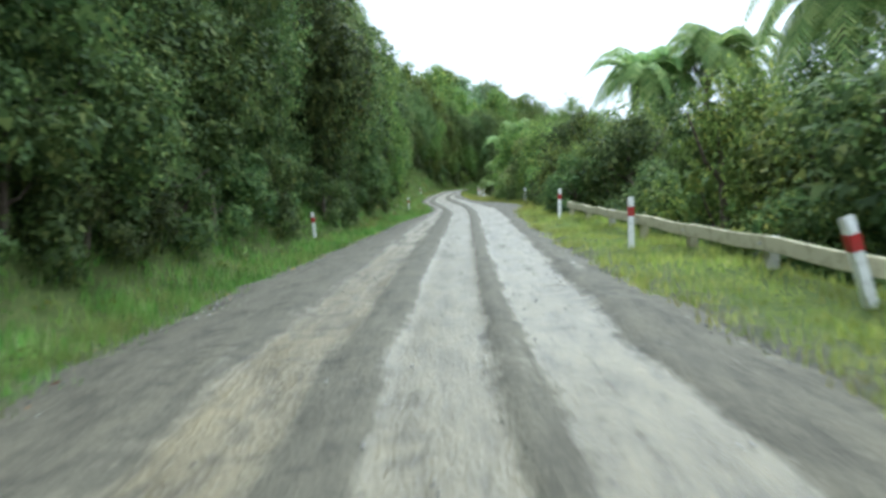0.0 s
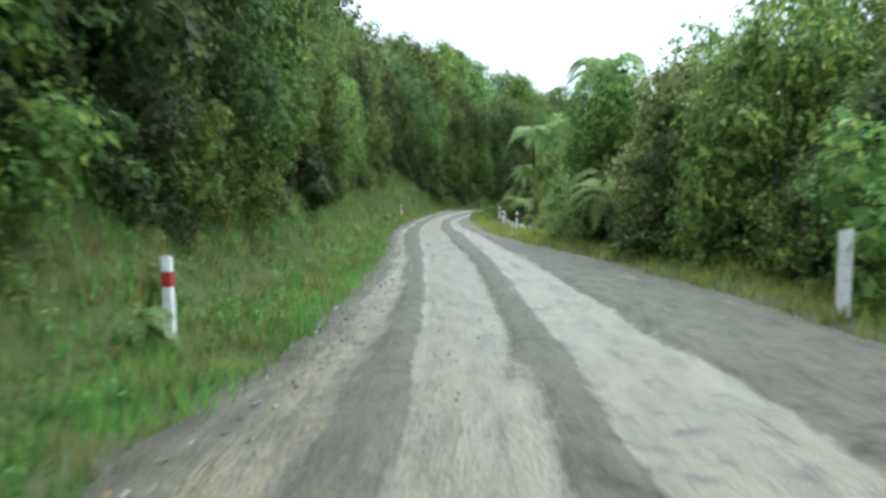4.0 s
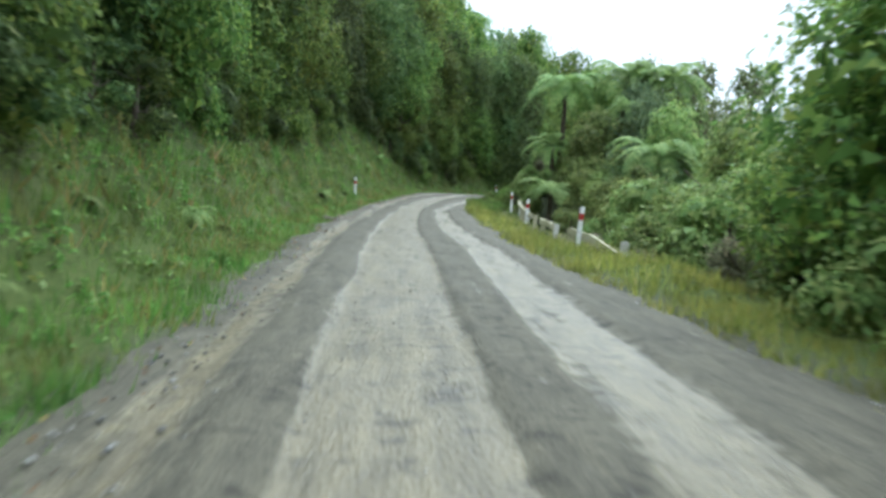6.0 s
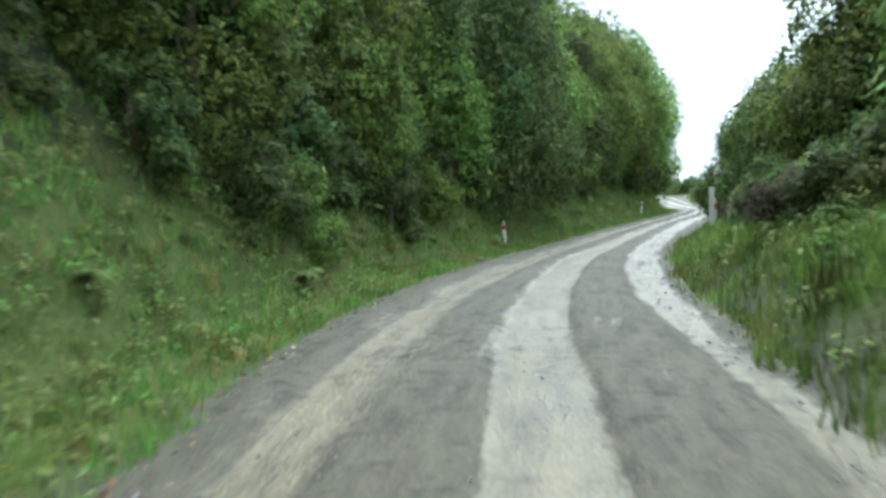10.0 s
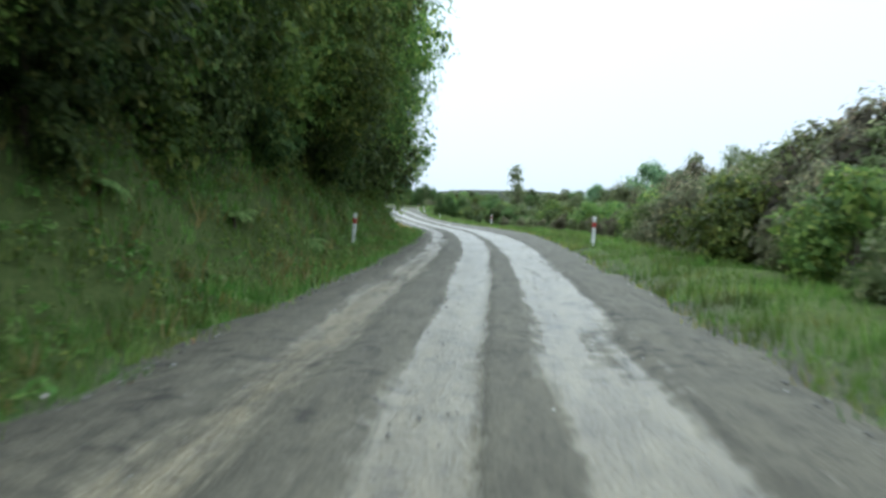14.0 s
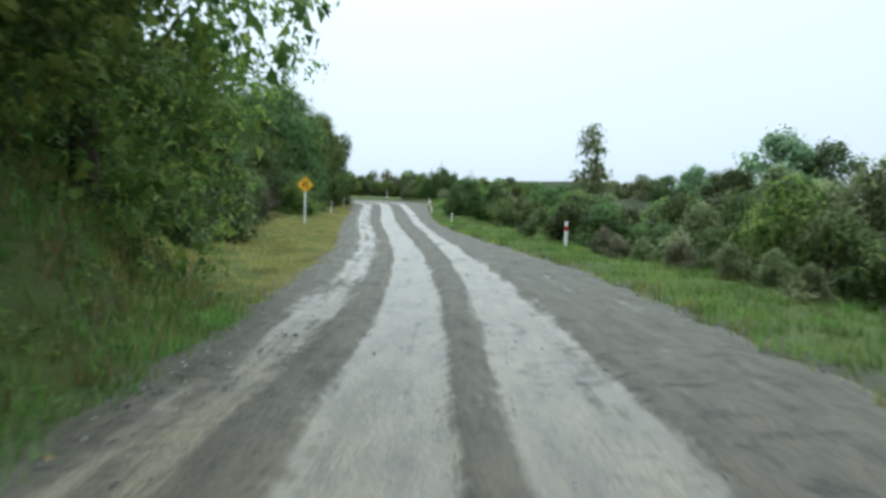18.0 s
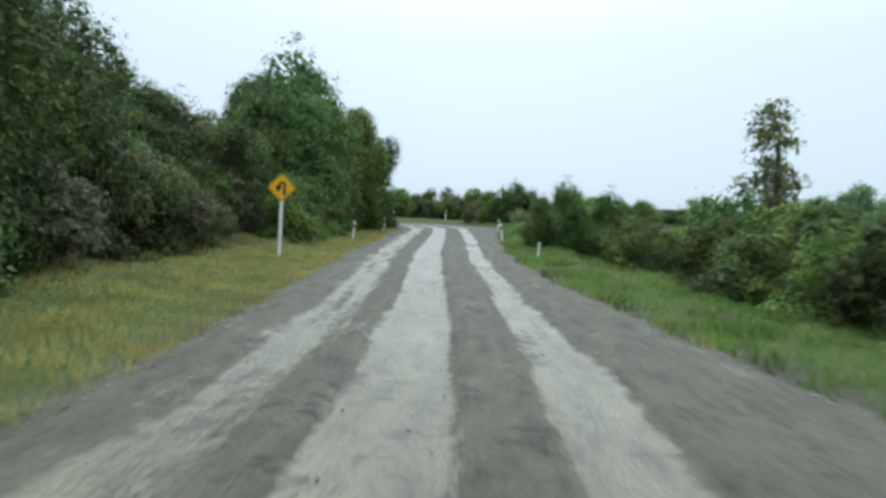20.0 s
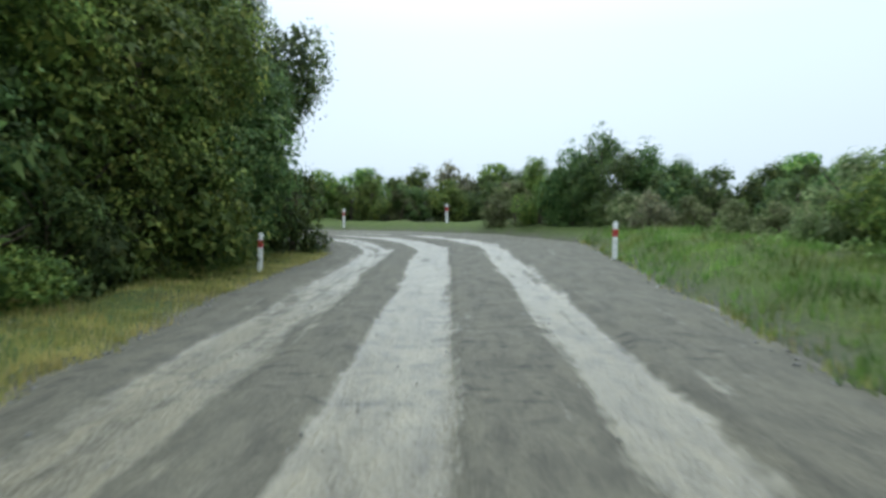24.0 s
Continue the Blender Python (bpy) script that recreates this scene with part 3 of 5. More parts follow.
def limbs(rng, height, spread, count, thick):
    """A trunk with branching limbs that reach into the crown."""
    lean = rng.normal(size=2) * 0.06 * height
    trunk = [(0, 0, -0.5), (lean[0] * 0.2, lean[1] * 0.2, height * 0.25), (lean[0] * 0.6, lean[1] * 0.6, height * 0.6), (lean[0], lean[1], height)]
    out = [tube(trunk, [thick * 1.25, thick, thick * 0.7, thick * 0.25])]
    for k in range(count):
        z = height * rng.uniform(0.3, 0.85)
        w = rng.uniform(0, 6.283)
        r = spread * rng.uniform(0.4, 0.78)
        base = np.array([lean[0] * z / height, lean[1] * z / height, z])
        tip = base + np.array([math.cos(w) * r, math.sin(w) * r, height * rng.uniform(0.08, 0.35)])
        mid = (base + tip) / 2 + np.array([0, 0, -0.06 * height])
        out.append(tube([base, mid, tip], [thick * 0.45, thick * 0.3, thick * 0.1], 5))
    return joined(out)


def tree_kind(name, seed, mat, height, radius, lumps, leaves, size, squash=0.8, low=0.35, label="", category="tree", droop=0.0, stretch=1.0, fold=False):
    """A tree or shrub of unit scale, far below the ground; its copies stand in the place."""
    rng = np.random.RandomState(seed)
    rows = []
    for k in range(lumps):
        z = low + (1 - low) * (k + rng.random()) / lumps
        girth = math.sin(math.pi * min(1, 0.18 + 0.82 * (z - low) / (1 - low))) ** 0.6
        w, r = rng.uniform(0, 6.283), radius * girth * rng.uniform(0.4, 0.92)
        rows.append((math.cos(w) * r, math.sin(w) * r, height * z * 0.93 - droop * r, radius * rng.uniform(0.22, 0.46)))
    v, f, tone = leaf_cloud(rng, rows, int(leaves * 2.1), size * 0.78, long=1.5, stretch=stretch, fold=fold, bunch=16, spray=1.55, shade=0.42, inner=0.3)
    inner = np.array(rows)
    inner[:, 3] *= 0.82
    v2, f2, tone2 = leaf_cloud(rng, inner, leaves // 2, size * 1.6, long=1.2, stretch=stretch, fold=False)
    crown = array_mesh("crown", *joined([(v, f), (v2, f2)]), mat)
    # inner leaves are 0.2 darker: the crown's inner shade, put into their colour
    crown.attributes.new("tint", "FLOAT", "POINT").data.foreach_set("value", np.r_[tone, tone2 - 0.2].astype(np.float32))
    wood = array_mesh("trunk", *limbs(rng, height * 0.86, radius * 0.8, 7, 0.035 * height ** 0.8 + 0.02), BARK)
    return name, crown, wood, label, category


def plant(kind, at, turn, scale, group, tall=1.0):
    name, crown, wood, label, category = kind
    ob = empty(name, Matrix.LocRotScale(at, Euler((random.uniform(-0.06, 0.06), random.uniform(-0.06, 0.06), turn)), (scale, scale, scale * tall)))
    for n, me in (("trunk", wood), ("crown", crown)):
        p = new(n, me)
        p.parent = ob
    return tagged(ob, label, category, group)


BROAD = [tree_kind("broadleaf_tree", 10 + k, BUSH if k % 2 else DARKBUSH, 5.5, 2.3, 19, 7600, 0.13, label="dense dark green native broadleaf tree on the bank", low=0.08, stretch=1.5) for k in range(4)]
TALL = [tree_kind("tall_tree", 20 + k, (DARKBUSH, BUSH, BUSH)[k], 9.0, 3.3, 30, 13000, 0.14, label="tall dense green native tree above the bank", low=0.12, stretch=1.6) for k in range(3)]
FARTALL = [tree_kind("tall_tree", 24 + k, MISTY, 9.0, 3.3, 24, 6500, 0.18, label="tall grey-green tree behind the roadside bushes, coloured paler for haze", low=0.12, stretch=1.4) for k in range(2)]
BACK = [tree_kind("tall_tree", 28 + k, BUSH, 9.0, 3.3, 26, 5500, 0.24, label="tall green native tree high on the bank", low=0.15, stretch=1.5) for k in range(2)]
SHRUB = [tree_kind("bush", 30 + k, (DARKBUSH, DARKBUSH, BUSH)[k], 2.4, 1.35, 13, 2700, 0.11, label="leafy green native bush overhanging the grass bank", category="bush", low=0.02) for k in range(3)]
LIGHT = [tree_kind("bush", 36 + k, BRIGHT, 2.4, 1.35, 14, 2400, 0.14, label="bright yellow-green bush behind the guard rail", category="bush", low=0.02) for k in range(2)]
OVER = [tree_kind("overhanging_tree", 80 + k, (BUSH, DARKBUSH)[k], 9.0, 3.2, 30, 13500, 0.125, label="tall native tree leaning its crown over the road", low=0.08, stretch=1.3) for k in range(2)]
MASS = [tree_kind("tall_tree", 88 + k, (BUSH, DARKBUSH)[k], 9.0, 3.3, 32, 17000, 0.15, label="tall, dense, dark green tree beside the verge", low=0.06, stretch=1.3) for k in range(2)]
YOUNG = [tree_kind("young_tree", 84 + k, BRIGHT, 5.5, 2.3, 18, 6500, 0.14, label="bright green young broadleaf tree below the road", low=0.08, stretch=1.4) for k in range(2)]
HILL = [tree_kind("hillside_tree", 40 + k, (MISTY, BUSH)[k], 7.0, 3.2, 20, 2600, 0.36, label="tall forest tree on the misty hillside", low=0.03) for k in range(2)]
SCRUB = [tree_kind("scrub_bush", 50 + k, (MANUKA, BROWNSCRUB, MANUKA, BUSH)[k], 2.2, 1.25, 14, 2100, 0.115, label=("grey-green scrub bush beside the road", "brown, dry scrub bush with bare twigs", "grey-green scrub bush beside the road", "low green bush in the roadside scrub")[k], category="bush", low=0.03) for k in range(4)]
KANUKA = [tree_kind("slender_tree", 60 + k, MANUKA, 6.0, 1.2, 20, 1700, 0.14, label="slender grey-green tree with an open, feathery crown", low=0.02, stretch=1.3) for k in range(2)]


def fern_kind(seed, height, fronds=15, reach=2.4, name="tree_fern", label="tree fern with arching pale green fronds on a slim dark trunk"):
    rng = np.random.RandomState(seed)
    leaf, ribs = [], []
    for k in range(fronds):
        w = 6.283 * (k + rng.uniform(-0.25, 0.25)) / fronds
        rise, sag, length = rng.uniform(0.15, 0.9), rng.uniform(1.0, 1.6), reach * rng.uniform(0.75, 1.1)
        t = np.linspace(0, 1, 34)
        r, z = length * t * (1 - 0.12 * t), height + length * (rise * t - sag * 0.62 * t ** 2.2)
        c, s = math.cos(w), math.sin(w)
        line = np.stack([r * c, r * s, z], 1)
        ribs.append(tube(line[::4], np.linspace(0.014, 0.003, len(line[::4])), 4))
        v, f = [], []
        for i in range(3, 34):
            wide = 0.46 * reach / 2.4 * math.sin(math.pi * min(1, 0.12 + 0.88 * t[i])) ** 0.8 * rng.uniform(0.85, 1.1)
            ahead = (line[min(i + 1, 33)] - line[i - 1])
            ahead /= np.linalg.norm(ahead)
            for side in (-1, 1):
                out = np.array([-s, c, 0]) * side + ahead * 0.45 + np.array([0, 0, -0.28])
                p, g = line[i], ahead * 0.026 * reach / 2.4
                n = len(v)
                v += [p - g, p + out * wide * 0.55 - g * 0.9, p + out * wide, p + out * wide * 0.55 + g * 0.9, p + g]
                f += [(n, n + 1, n + 2), (n, n + 2, n + 3), (n, n + 3, n + 4)]
        leaf.append((v, f))
    crown = array_mesh("fronds", *joined(leaf + [(v, np.array([(q[0], q[1], q[2]) for q in f] + [(q[0], q[2], q[3]) for q in f])) for v, f in ribs]), FERN)
    trunk = array_mesh("trunk", *tube([(0, 0, -0.6), (0.05, 0.03, height * 0.4), (0, 0.05, height * 0.8), (0, 0, height)], np.array([0.16, 0.12, 0.11, 0.14]) * min(1, 0.3 + height / 3), 9), BARK)
    return name, crown, trunk, label, name.replace("_", " ")


FERNS = [fern_kind(70, 4.2, 28, 2.5), fern_kind(71, 2.0, 18, 2.2)]
GROUNDFERN = fern_kind(72, 0.22, 13, 0.75, "ground_fern", "small green fern growing out of the grassy bank")


# marker posts: kind, metres along the road, metres right of its line, lean
POSTS = (("broad", 5.9, 4.06, -18), ("mark", 11.6, 3.31, -1), ("mark", 20.5, 3.39, 1), ("mark", 20.7, -4.68, -4), ("plain", 42.9, 4.85, -1), ("mark", 42.3, -3.06, -3),
         ("mark", 84.8, -3.52, -2), ("broad", 87.0, 4.1, -3), ("broad", 79.3, 4.65, -1), ("broad", 70.2, 4.84, 1), ("mark", 113.5, -5.0, -6), ("mark", 140.4, -4.3, 3),
         ("mark", 140.4, 3.42, 0), ("mark", 112.2, 3.0, 0), ("strainer", 106.9, 2.94, 0), ("mark", 177.3, 5.4, 0), ("mark", 205.2, -4.92, 5), ("mark", 218.5, -4.55, 2), ("mark", 205.5, 3.08, -9),
         ("stump", 193.6, 3.39, 3), ("mark", 217.8, 3.85, 1))
REACH = {"bush": 1.35, "scrub_bush": 1.25, "broadleaf_tree": 2.3, "tall_tree": 1.9, "young_tree": 2.0}


def clear_of_posts(s, d, reach):
    """Nobody lets a bush grow over a marker post: moves a plant out from the road where it would."""
    for _, ps, pd, _ in POSTS:
        if pd * d > 0 and ps - 9 < s < ps + 1.2:
            side = 1 if d > 0 else -1
            d = side * max(abs(d), abs(pd) * (1 - max(0.0, ps - s) / 16) + reach + 0.12)
    return d


def row(kinds, s_from, s_to, gap, offset, jitter, size, group, sink=0.0, tall=1.0, seed=0):
    """Plants along the road; offset: metres right (left negative) of the line, at a function of s."""
    rng = np.random.RandomState(seed)
    s = s_from
    while s < s_to:
        d = offset(s) + rng.uniform(-jitter, jitter)
        k = size * rng.uniform(0.8, 1.22)
        kind = kinds[rng.randint(len(kinds))]
        x, y, z = spot(s, clear_of_posts(s, d, REACH.get(kind[0], 0.0) * k))
        plant(kind, (x, y, z - sink), rng.uniform(0, 6.283), k, group, tall * rng.uniform(0.88, 1.15))
        s += gap * rng.uniform(0.75, 1.25)


def off_road(x, y, least):
    return float(np.min(np.hypot(CENTRE[:, 0] - x, CENTRE[:, 1] - y))) > least


SPREAD = {"overhanging_tree": 0.0, "broadleaf_tree": 0.42, "bush": 0.56, "hillside_tree": 0.3, "scrub_bush": 0.56, "slender_tree": 0.2, "tall_tree": 0.34, "young_tree": 0.4}


def stand(kinds, places, group, seed, moved=True):
    """Single plants at places: x, y, height of the top over the ground."""
    rng = np.random.RandomState(seed)
    for x, y, top in places:
        kind = kinds[rng.randint(len(kinds))]
        s, d, _ = nearest(np.array([x]), np.array([y]))
        away = clear_of_posts(s[0], d[0], SPREAD[kind[0]] * top) - d[0] if moved else 0.0
        _, _, _, ux, uy = on_line(s[0])
        x, y = float(x + uy * away), float(y - ux * away)
        tall = {"broadleaf_tree": 5.3, "bush": 2.3, "hillside_tree": 6.8, "scrub_bush": 2.1, "young_tree": 5.3, "slender_tree": 5.8, "tall_tree": 8.8, "overhanging_tree": 8.8}[kind[0]]
        z = float(ground_height(np.array([x]), np.array([y]))[0])
        plant(kind, (x, y, z - 0.2), rng.uniform(0, 6.283), (top + 0.2) / tall, group)


def stand_to(kinds, places, group, seed, moved=True):
    """Single plants at places: x, y, height of the top over the sea."""
    x, y, top = (np.array(q, float) for q in zip(*places))
    stand(kinds, list(zip(x, y, np.maximum(top - ground_height(x, y), 0.6))), group, seed, moved)


LEFT = "bush on the bank"
SKIRT_S, SKIRT_A = [0, 30, 44, 50, 75, 84, 94.5, 98.5, 104, 112, 125, 146, 160], [2.0, 2.1, 2.6, 2.9, 3.2, 3.5, 3.6, 2.5, 2.5, 2.7, 3.2, 3.2, 2.8]


def skirt(s):
    return -left_edge(s) - float(np.interp(s, SKIRT_S, SKIRT_A))


row(SHRUB[:2], -6, 34, 1.6, lambda s: skirt(s) - 0.3, 0.4, 0.75, LEFT, 0.25, seed=1)
row(SHRUB, 34, 155, 1.6, lambda s: skirt(s) - 0.3, 0.4, 0.75, LEFT, 0.25, seed=1)
row(BROAD[::2] + SHRUB[:2], -8, 34, 2.3, lambda s: skirt(s) - 1.2, 0.5, 0.95, LEFT, 0.4, seed=9)
row(SHRUB, 78, 97, 1.6, lambda s: -left_edge(s) - 5.2, 0.4, 0.9, LEFT, 0.3, seed=56)
row(BROAD + SHRUB, 34, 157, 2.3, lambda s: skirt(s) - 1.2, 0.5, 0.95, LEFT, 0.4, seed=2)
row(TALL[:1], -12, 34, 3.4, lambda s: skirt(s) - 2.4, 0.7, 0.95, LEFT, 0.6, seed=10)
row(TALL, 34, 167, 3.4, lambda s: skirt(s) - float(np.interp(s, [110, 126, 146, 166], [2.4, 1.6, 1.0, 0.9])), 0.7, 0.95, LEFT, 0.6, seed=3)
row(TALL, 98, 164, 4.2, lambda s: skirt(s) - 2.6, 0.7, 1.1, LEFT, 0.6, seed=7)
row(OVER, 116, 163, 4.0, lambda s: skirt(s) - 0.7, 0.4, 1.0, LEFT, 0.6, seed=8)
stand_to(OVER, [(21.3, 147.1, 16.8), (18.5, 142.2, 16.4), (15.7, 137.5, 15.0), (23.8, 152.4, 14.4), (12.5, 132.6, 13.4), (25.2, 157.2, 11.8)], LEFT, 64)
row(BACK, -14, 158, 4.6, lambda s: skirt(s) - 6.5, 0.9, 1.05, LEFT, 0.8, seed=4)
row(HILL, -10, 156, 5.0, lambda s: -left_edge(s) - 14.5, 1.4, 1.25, "hillside trees", 1.0, seed=5)
row(HILL, 20, 156, 6.5, lambda s: -left_edge(s) - 23, 2.0, 1.4, "hillside trees", 1.0, seed=6)

RIGHTSIDE = "bush beside the road"
row(BROAD, -8, 62, 2.7, lambda s: max(right_edge(s) + 2.8, 6.9) + 1.5 * math.exp(-((s - 57.5) / 3.2) ** 2), 0.5, 1.05, RIGHTSIDE, 1.2, seed=11)
row(SHRUB, 24, 54, 2.0, lambda s: right_edge(s) + 2.2, 0.3, 0.9, RIGHTSIDE, 0.3, seed=12)
row(TALL[1:], 40, 66, 4.2, lambda s: 9.8, 1.0, 0.72, RIGHTSIDE, 0.6, seed=13)
row(SHRUB, -6, 24, 2.2, lambda s: 6.3, 0.4, 0.9, RIGHTSIDE, 0.3, seed=18)
row(LIGHT + SCRUB[1:2], 64, 86, 1.9, lambda s: 6.9, 0.3, 0.7, RIGHTSIDE, 0.0, seed=14)
row(LIGHT, 66, 86, 2.3, lambda s: 8.4, 0.6, 1.35, RIGHTSIDE, 0.0, seed=19)
row(YOUNG[:1] + BROAD[1::2], 86, 99, 2.4, lambda s: right_edge(s) + 6.4, 0.5, 0.85, RIGHTSIDE, 0.5, seed=15)
row(YOUNG, 64, 88, 3.2, lambda s: 11.5, 0.9, 1.1, RIGHTSIDE, 0.6, seed=40)
row(FARTALL, 84, 112, 4.0, lambda s: 11.0, 0.9, 0.72, RIGHTSIDE, 0.6, seed=16)
row(SHRUB[:1] + LIGHT + SCRUB[1:2], 88, 104, 1.6, lambda s: right_edge(s) + 2.4, 0.3, 0.55, RIGHTSIDE, 0.2, seed=17)
row(BROAD[1:3], 99, 118, 2.3, lambda s: 8.4 + 0.15 * max(0, s - 106), 0.6, 1.05, RIGHTSIDE, 0.3, seed=51)
row(SHRUB[1:], 99, 116, 1.8, lambda s: right_edge(s) + 4.2, 0.3, 0.85, RIGHTSIDE, 0.2, seed=53)
row(SCRUB[1:2] + SHRUB[:1], 98, 106, 1.0, lambda s: right_edge(s) + 1.7, 0.3, 0.5, RIGHTSIDE, 0.1, seed=54)
row(SCRUB[1:2] + SHRUB[:1], 97, 113, 1.3, lambda s: right_edge(s) + 2.9, 0.3, 0.6, RIGHTSIDE, 0.1, seed=52)
OPEN = "roadside scrub"
row(SCRUB, 108, 166, 1.9, lambda s: right_edge(s) + float(np.interp(s, [108, 122, 136, 150, 170, 210], [3.8, 3.0, 3.0, 4.1, 4.8, 4.4])), 0.6, 0.85, OPEN, 0.3, seed=21)
row(SCRUB[2:] + SHRUB, 166, 216, 1.9, lambda s: right_edge(s) + 4.6, 0.6, 0.85, OPEN, 0.3, seed=68)
row(SCRUB[1:3], 118, 152, 1.9, lambda s: right_edge(s) + 5.4, 0.6, 1.15, OPEN, 0.3, seed=41)
row(SCRUB + SHRUB[:2], 112, 194, 2.4, lambda s: right_edge(s) + 7.0, 0.9, 1.2, OPEN, 0.4, seed=22)
row(SCRUB, 194, 219, 2.2, lambda s: right_edge(s) + 7.0, 0.9, 0.85, OPEN, 0.4, seed=61)
row(SCRUB + SHRUB, 114, 194, 2.8, lambda s: 13.5, 1.5, 1.25, OPEN, 0.5, seed=23)
row(SCRUB + SHRUB, 194, 222, 2.6, lambda s: 13.5, 1.5, 0.85, OPEN, 0.5, seed=62)
row(SHRUB + SCRUB, 116, 196, 4.9, lambda s: 21, 2.5, 1.35, OPEN, 0.5, seed=24)
row(SHRUB + SCRUB, 118, 204, 5.2, lambda s: 34, 5.0, 1.6, OPEN, 0.5, seed=28)
row(SCRUB[1:3], 116, 176, 1.5, lambda s: right_edge(s) + 3.0, 0.6, 0.36, OPEN, 0.05, seed=44)
VERGE = "bush beyond the verge"


row(SCRUB[:2] + SHRUB[:2], 163, 199, 1.5, lambda s: -left_edge(s) - 5.6, 0.6, 1.15, VERGE, 0.3, seed=25)
row(BROAD[::2], 161, 196, 2.6, lambda s: -left_edge(s) - 8.2, 0.8, 0.85, VERGE, 0.5, seed=26)
row(BROAD, 160, 194, 4.0, lambda s: -left_edge(s) - 12.5, 1.2, 0.9, VERGE, 0.5, seed=27)
row(SHRUB, 198, 219, 1.9, lambda s: -left_edge(s) - 3.6, 0.4, 1.05, VERGE, 0.2, seed=29)
stand(MASS, [(37.4, 196.5, 5.0), (34.0, 201.0, 5.6), (38.8, 202.0, 6.6), (37.6, 207.0, 9.0), (41.0, 206.0, 8.4), (40.8, 211.0, 10.6), (43.8, 210.6, 7.6), (37.5, 213.0, 9.5), (45.5, 214.6, 8.6), (44.7, 208.4, 8.4), (42.0, 215.0, 7.0), (31.0, 209.0, 6.6), (30.0, 200.0, 6.2)], VERGE, 31)
stand(TALL[:2] + BROAD[:1], [(29.5, 172.0, 6.6), (30.6, 176.5, 6.4), (31.0, 181.0, 6.0), (27.5, 176.0, 7.6), (28.5, 183.0, 7.0), (30.5, 190.0, 6.4), (32.3, 193.0, 5.8)], VERGE, 65)
stand(SHRUB, [(47.8, 213.8, 2.6), (46.6, 216.0, 3.0), (43.5, 216.8, 3.2), (39.5, 217.2, 3.6), (44.3, 211.2, 3.2), (42.3, 206.6, 3.0), (40.2, 199.6, 2.8)], VERGE, 32)
# outside the hairpin and beyond
stand(SCRUB + SHRUB, [(62.5 - 0.95 * k + random.uniform(-0.4, 0.4), 225.0 + 0.37 * k + random.uniform(-0.8, 0.8), random.uniform(1.6, 2.5)) for k in range(48)], OPEN, 33)
stand(SCRUB + SHRUB, [(67.0 - 1.5 * k + random.uniform(-0.8, 0.8), 229.0 + 0.55 * k + random.uniform(-1.2, 1.2), random.uniform(2.2, 3.2)) for k in range(36)], OPEN, 34)
stand(SHRUB + SCRUB, [(59.5, 203.0, 1.5), (61.5, 206.5, 1.6), (60.5, 210.5, 1.6), (62.5, 214.0, 1.8), (61.0, 218.5, 1.7), (64.5, 209.0, 2.0), (65.5, 217.0, 2.2), (68.0, 212.5, 2.2), (64.5, 222.5, 2.0), (69.0, 220.5, 2.3), (72.0, 226.0, 2.3), (74.0, 217.0, 2.3)], OPEN, 35)


stand_to(BROAD[1:3] + SCRUB[:1], [(58.2, 218.6, 6.9), (58.6, 216.9, 7.6), (59.2, 215.2, 7.8), (60.2, 214.2, 8.3), (60.4, 212.4, 7.6), (61.2, 211.3, 7.0), (61.3, 209.8, 6.1), (61.1, 208.2, 5.6), (61.8, 207.6, 5.5), (61.6, 206.2, 5.3), (61.4, 205.0, 5.1), (61.0, 203.8, 5.0), (60.6, 202.3, 5.0)], OPEN, 45)
stand_to(BROAD[:2] + SHRUB[:2], [(59.8, 212.3, 7.5), (60.8, 211.0, 7.2), (62.0, 210.2, 7.0), (63.1, 209.2, 7.0), (64.0, 208.2, 6.9), (64.7, 207.3, 6.9), (65.6, 206.0, 7.0), (66.4, 204.4, 7.0), (63.4, 206.0, 6.4), (62.0, 207.2, 6.3)], OPEN, 66)
stand_to(BROAD[1:3], [(49.7, 187.0, 5.6), (48.7, 187.8, 5.0), (50.9, 185.8, 5.2), (50.9, 188.4, 5.5)], OPEN, 67, False)
stand_to(LIGHT, [(51.2, 191.7, 4.0), (52.4, 192.6, 4.0), (52.0, 190.6, 3.9)], OPEN, 69, False)
stand_to(SCRUB, [(58.0, 208.7, 5.8), (58.2, 207.1, 5.6), (58.4, 205.6, 5.4), (58.3, 204.0, 5.3), (58.2, 202.6, 5.2), (57.9, 201.2, 5.1), (58.4, 210.4, 5.9), (57.6, 199.6, 5.1)], OPEN, 46)
stand_to(BROAD, [(35.4, 191.8, 7.6), (36.7, 193.7, 7.0), (36.9, 195.3, 7.3), (38.5, 197.0, 9.8), (38.1, 198.7, 10.6), (39.2, 200.1, 12.4)], VERGE, 48, False)
row(BROAD, 209.5, 215, 1.9, lambda s: -left_edge(s) - 5.6, 0.6, 1.2, VERGE, 0.3, seed=49)
stand_to(SCRUB[:2] + BROAD[1:2], [(26.6, 128.6, 4.0), (25.6, 127.0, 4.2), (24.9, 125.6, 4.5), (24.4, 124.4, 4.6), (24.2, 123.0, 4.6), (27.0, 126.0, 5.0)], OPEN, 57)
stand_to(MASS[1:], [(45.3, 210.8, 10.8)], VERGE, 58)
# far scrub over the open slope
FAR = random.Random(71)
FARSPOTS = [(FAR.uniform(62, 112), FAR.uniform(186, 256), FAR.uniform(2.6, 4.2)) for k in range(70)]
stand(SCRUB[::2] + SHRUB[:2], [q for q in FARSPOTS if q[0] > 84 and off_road(q[0], q[1], 12)], OPEN, 72)
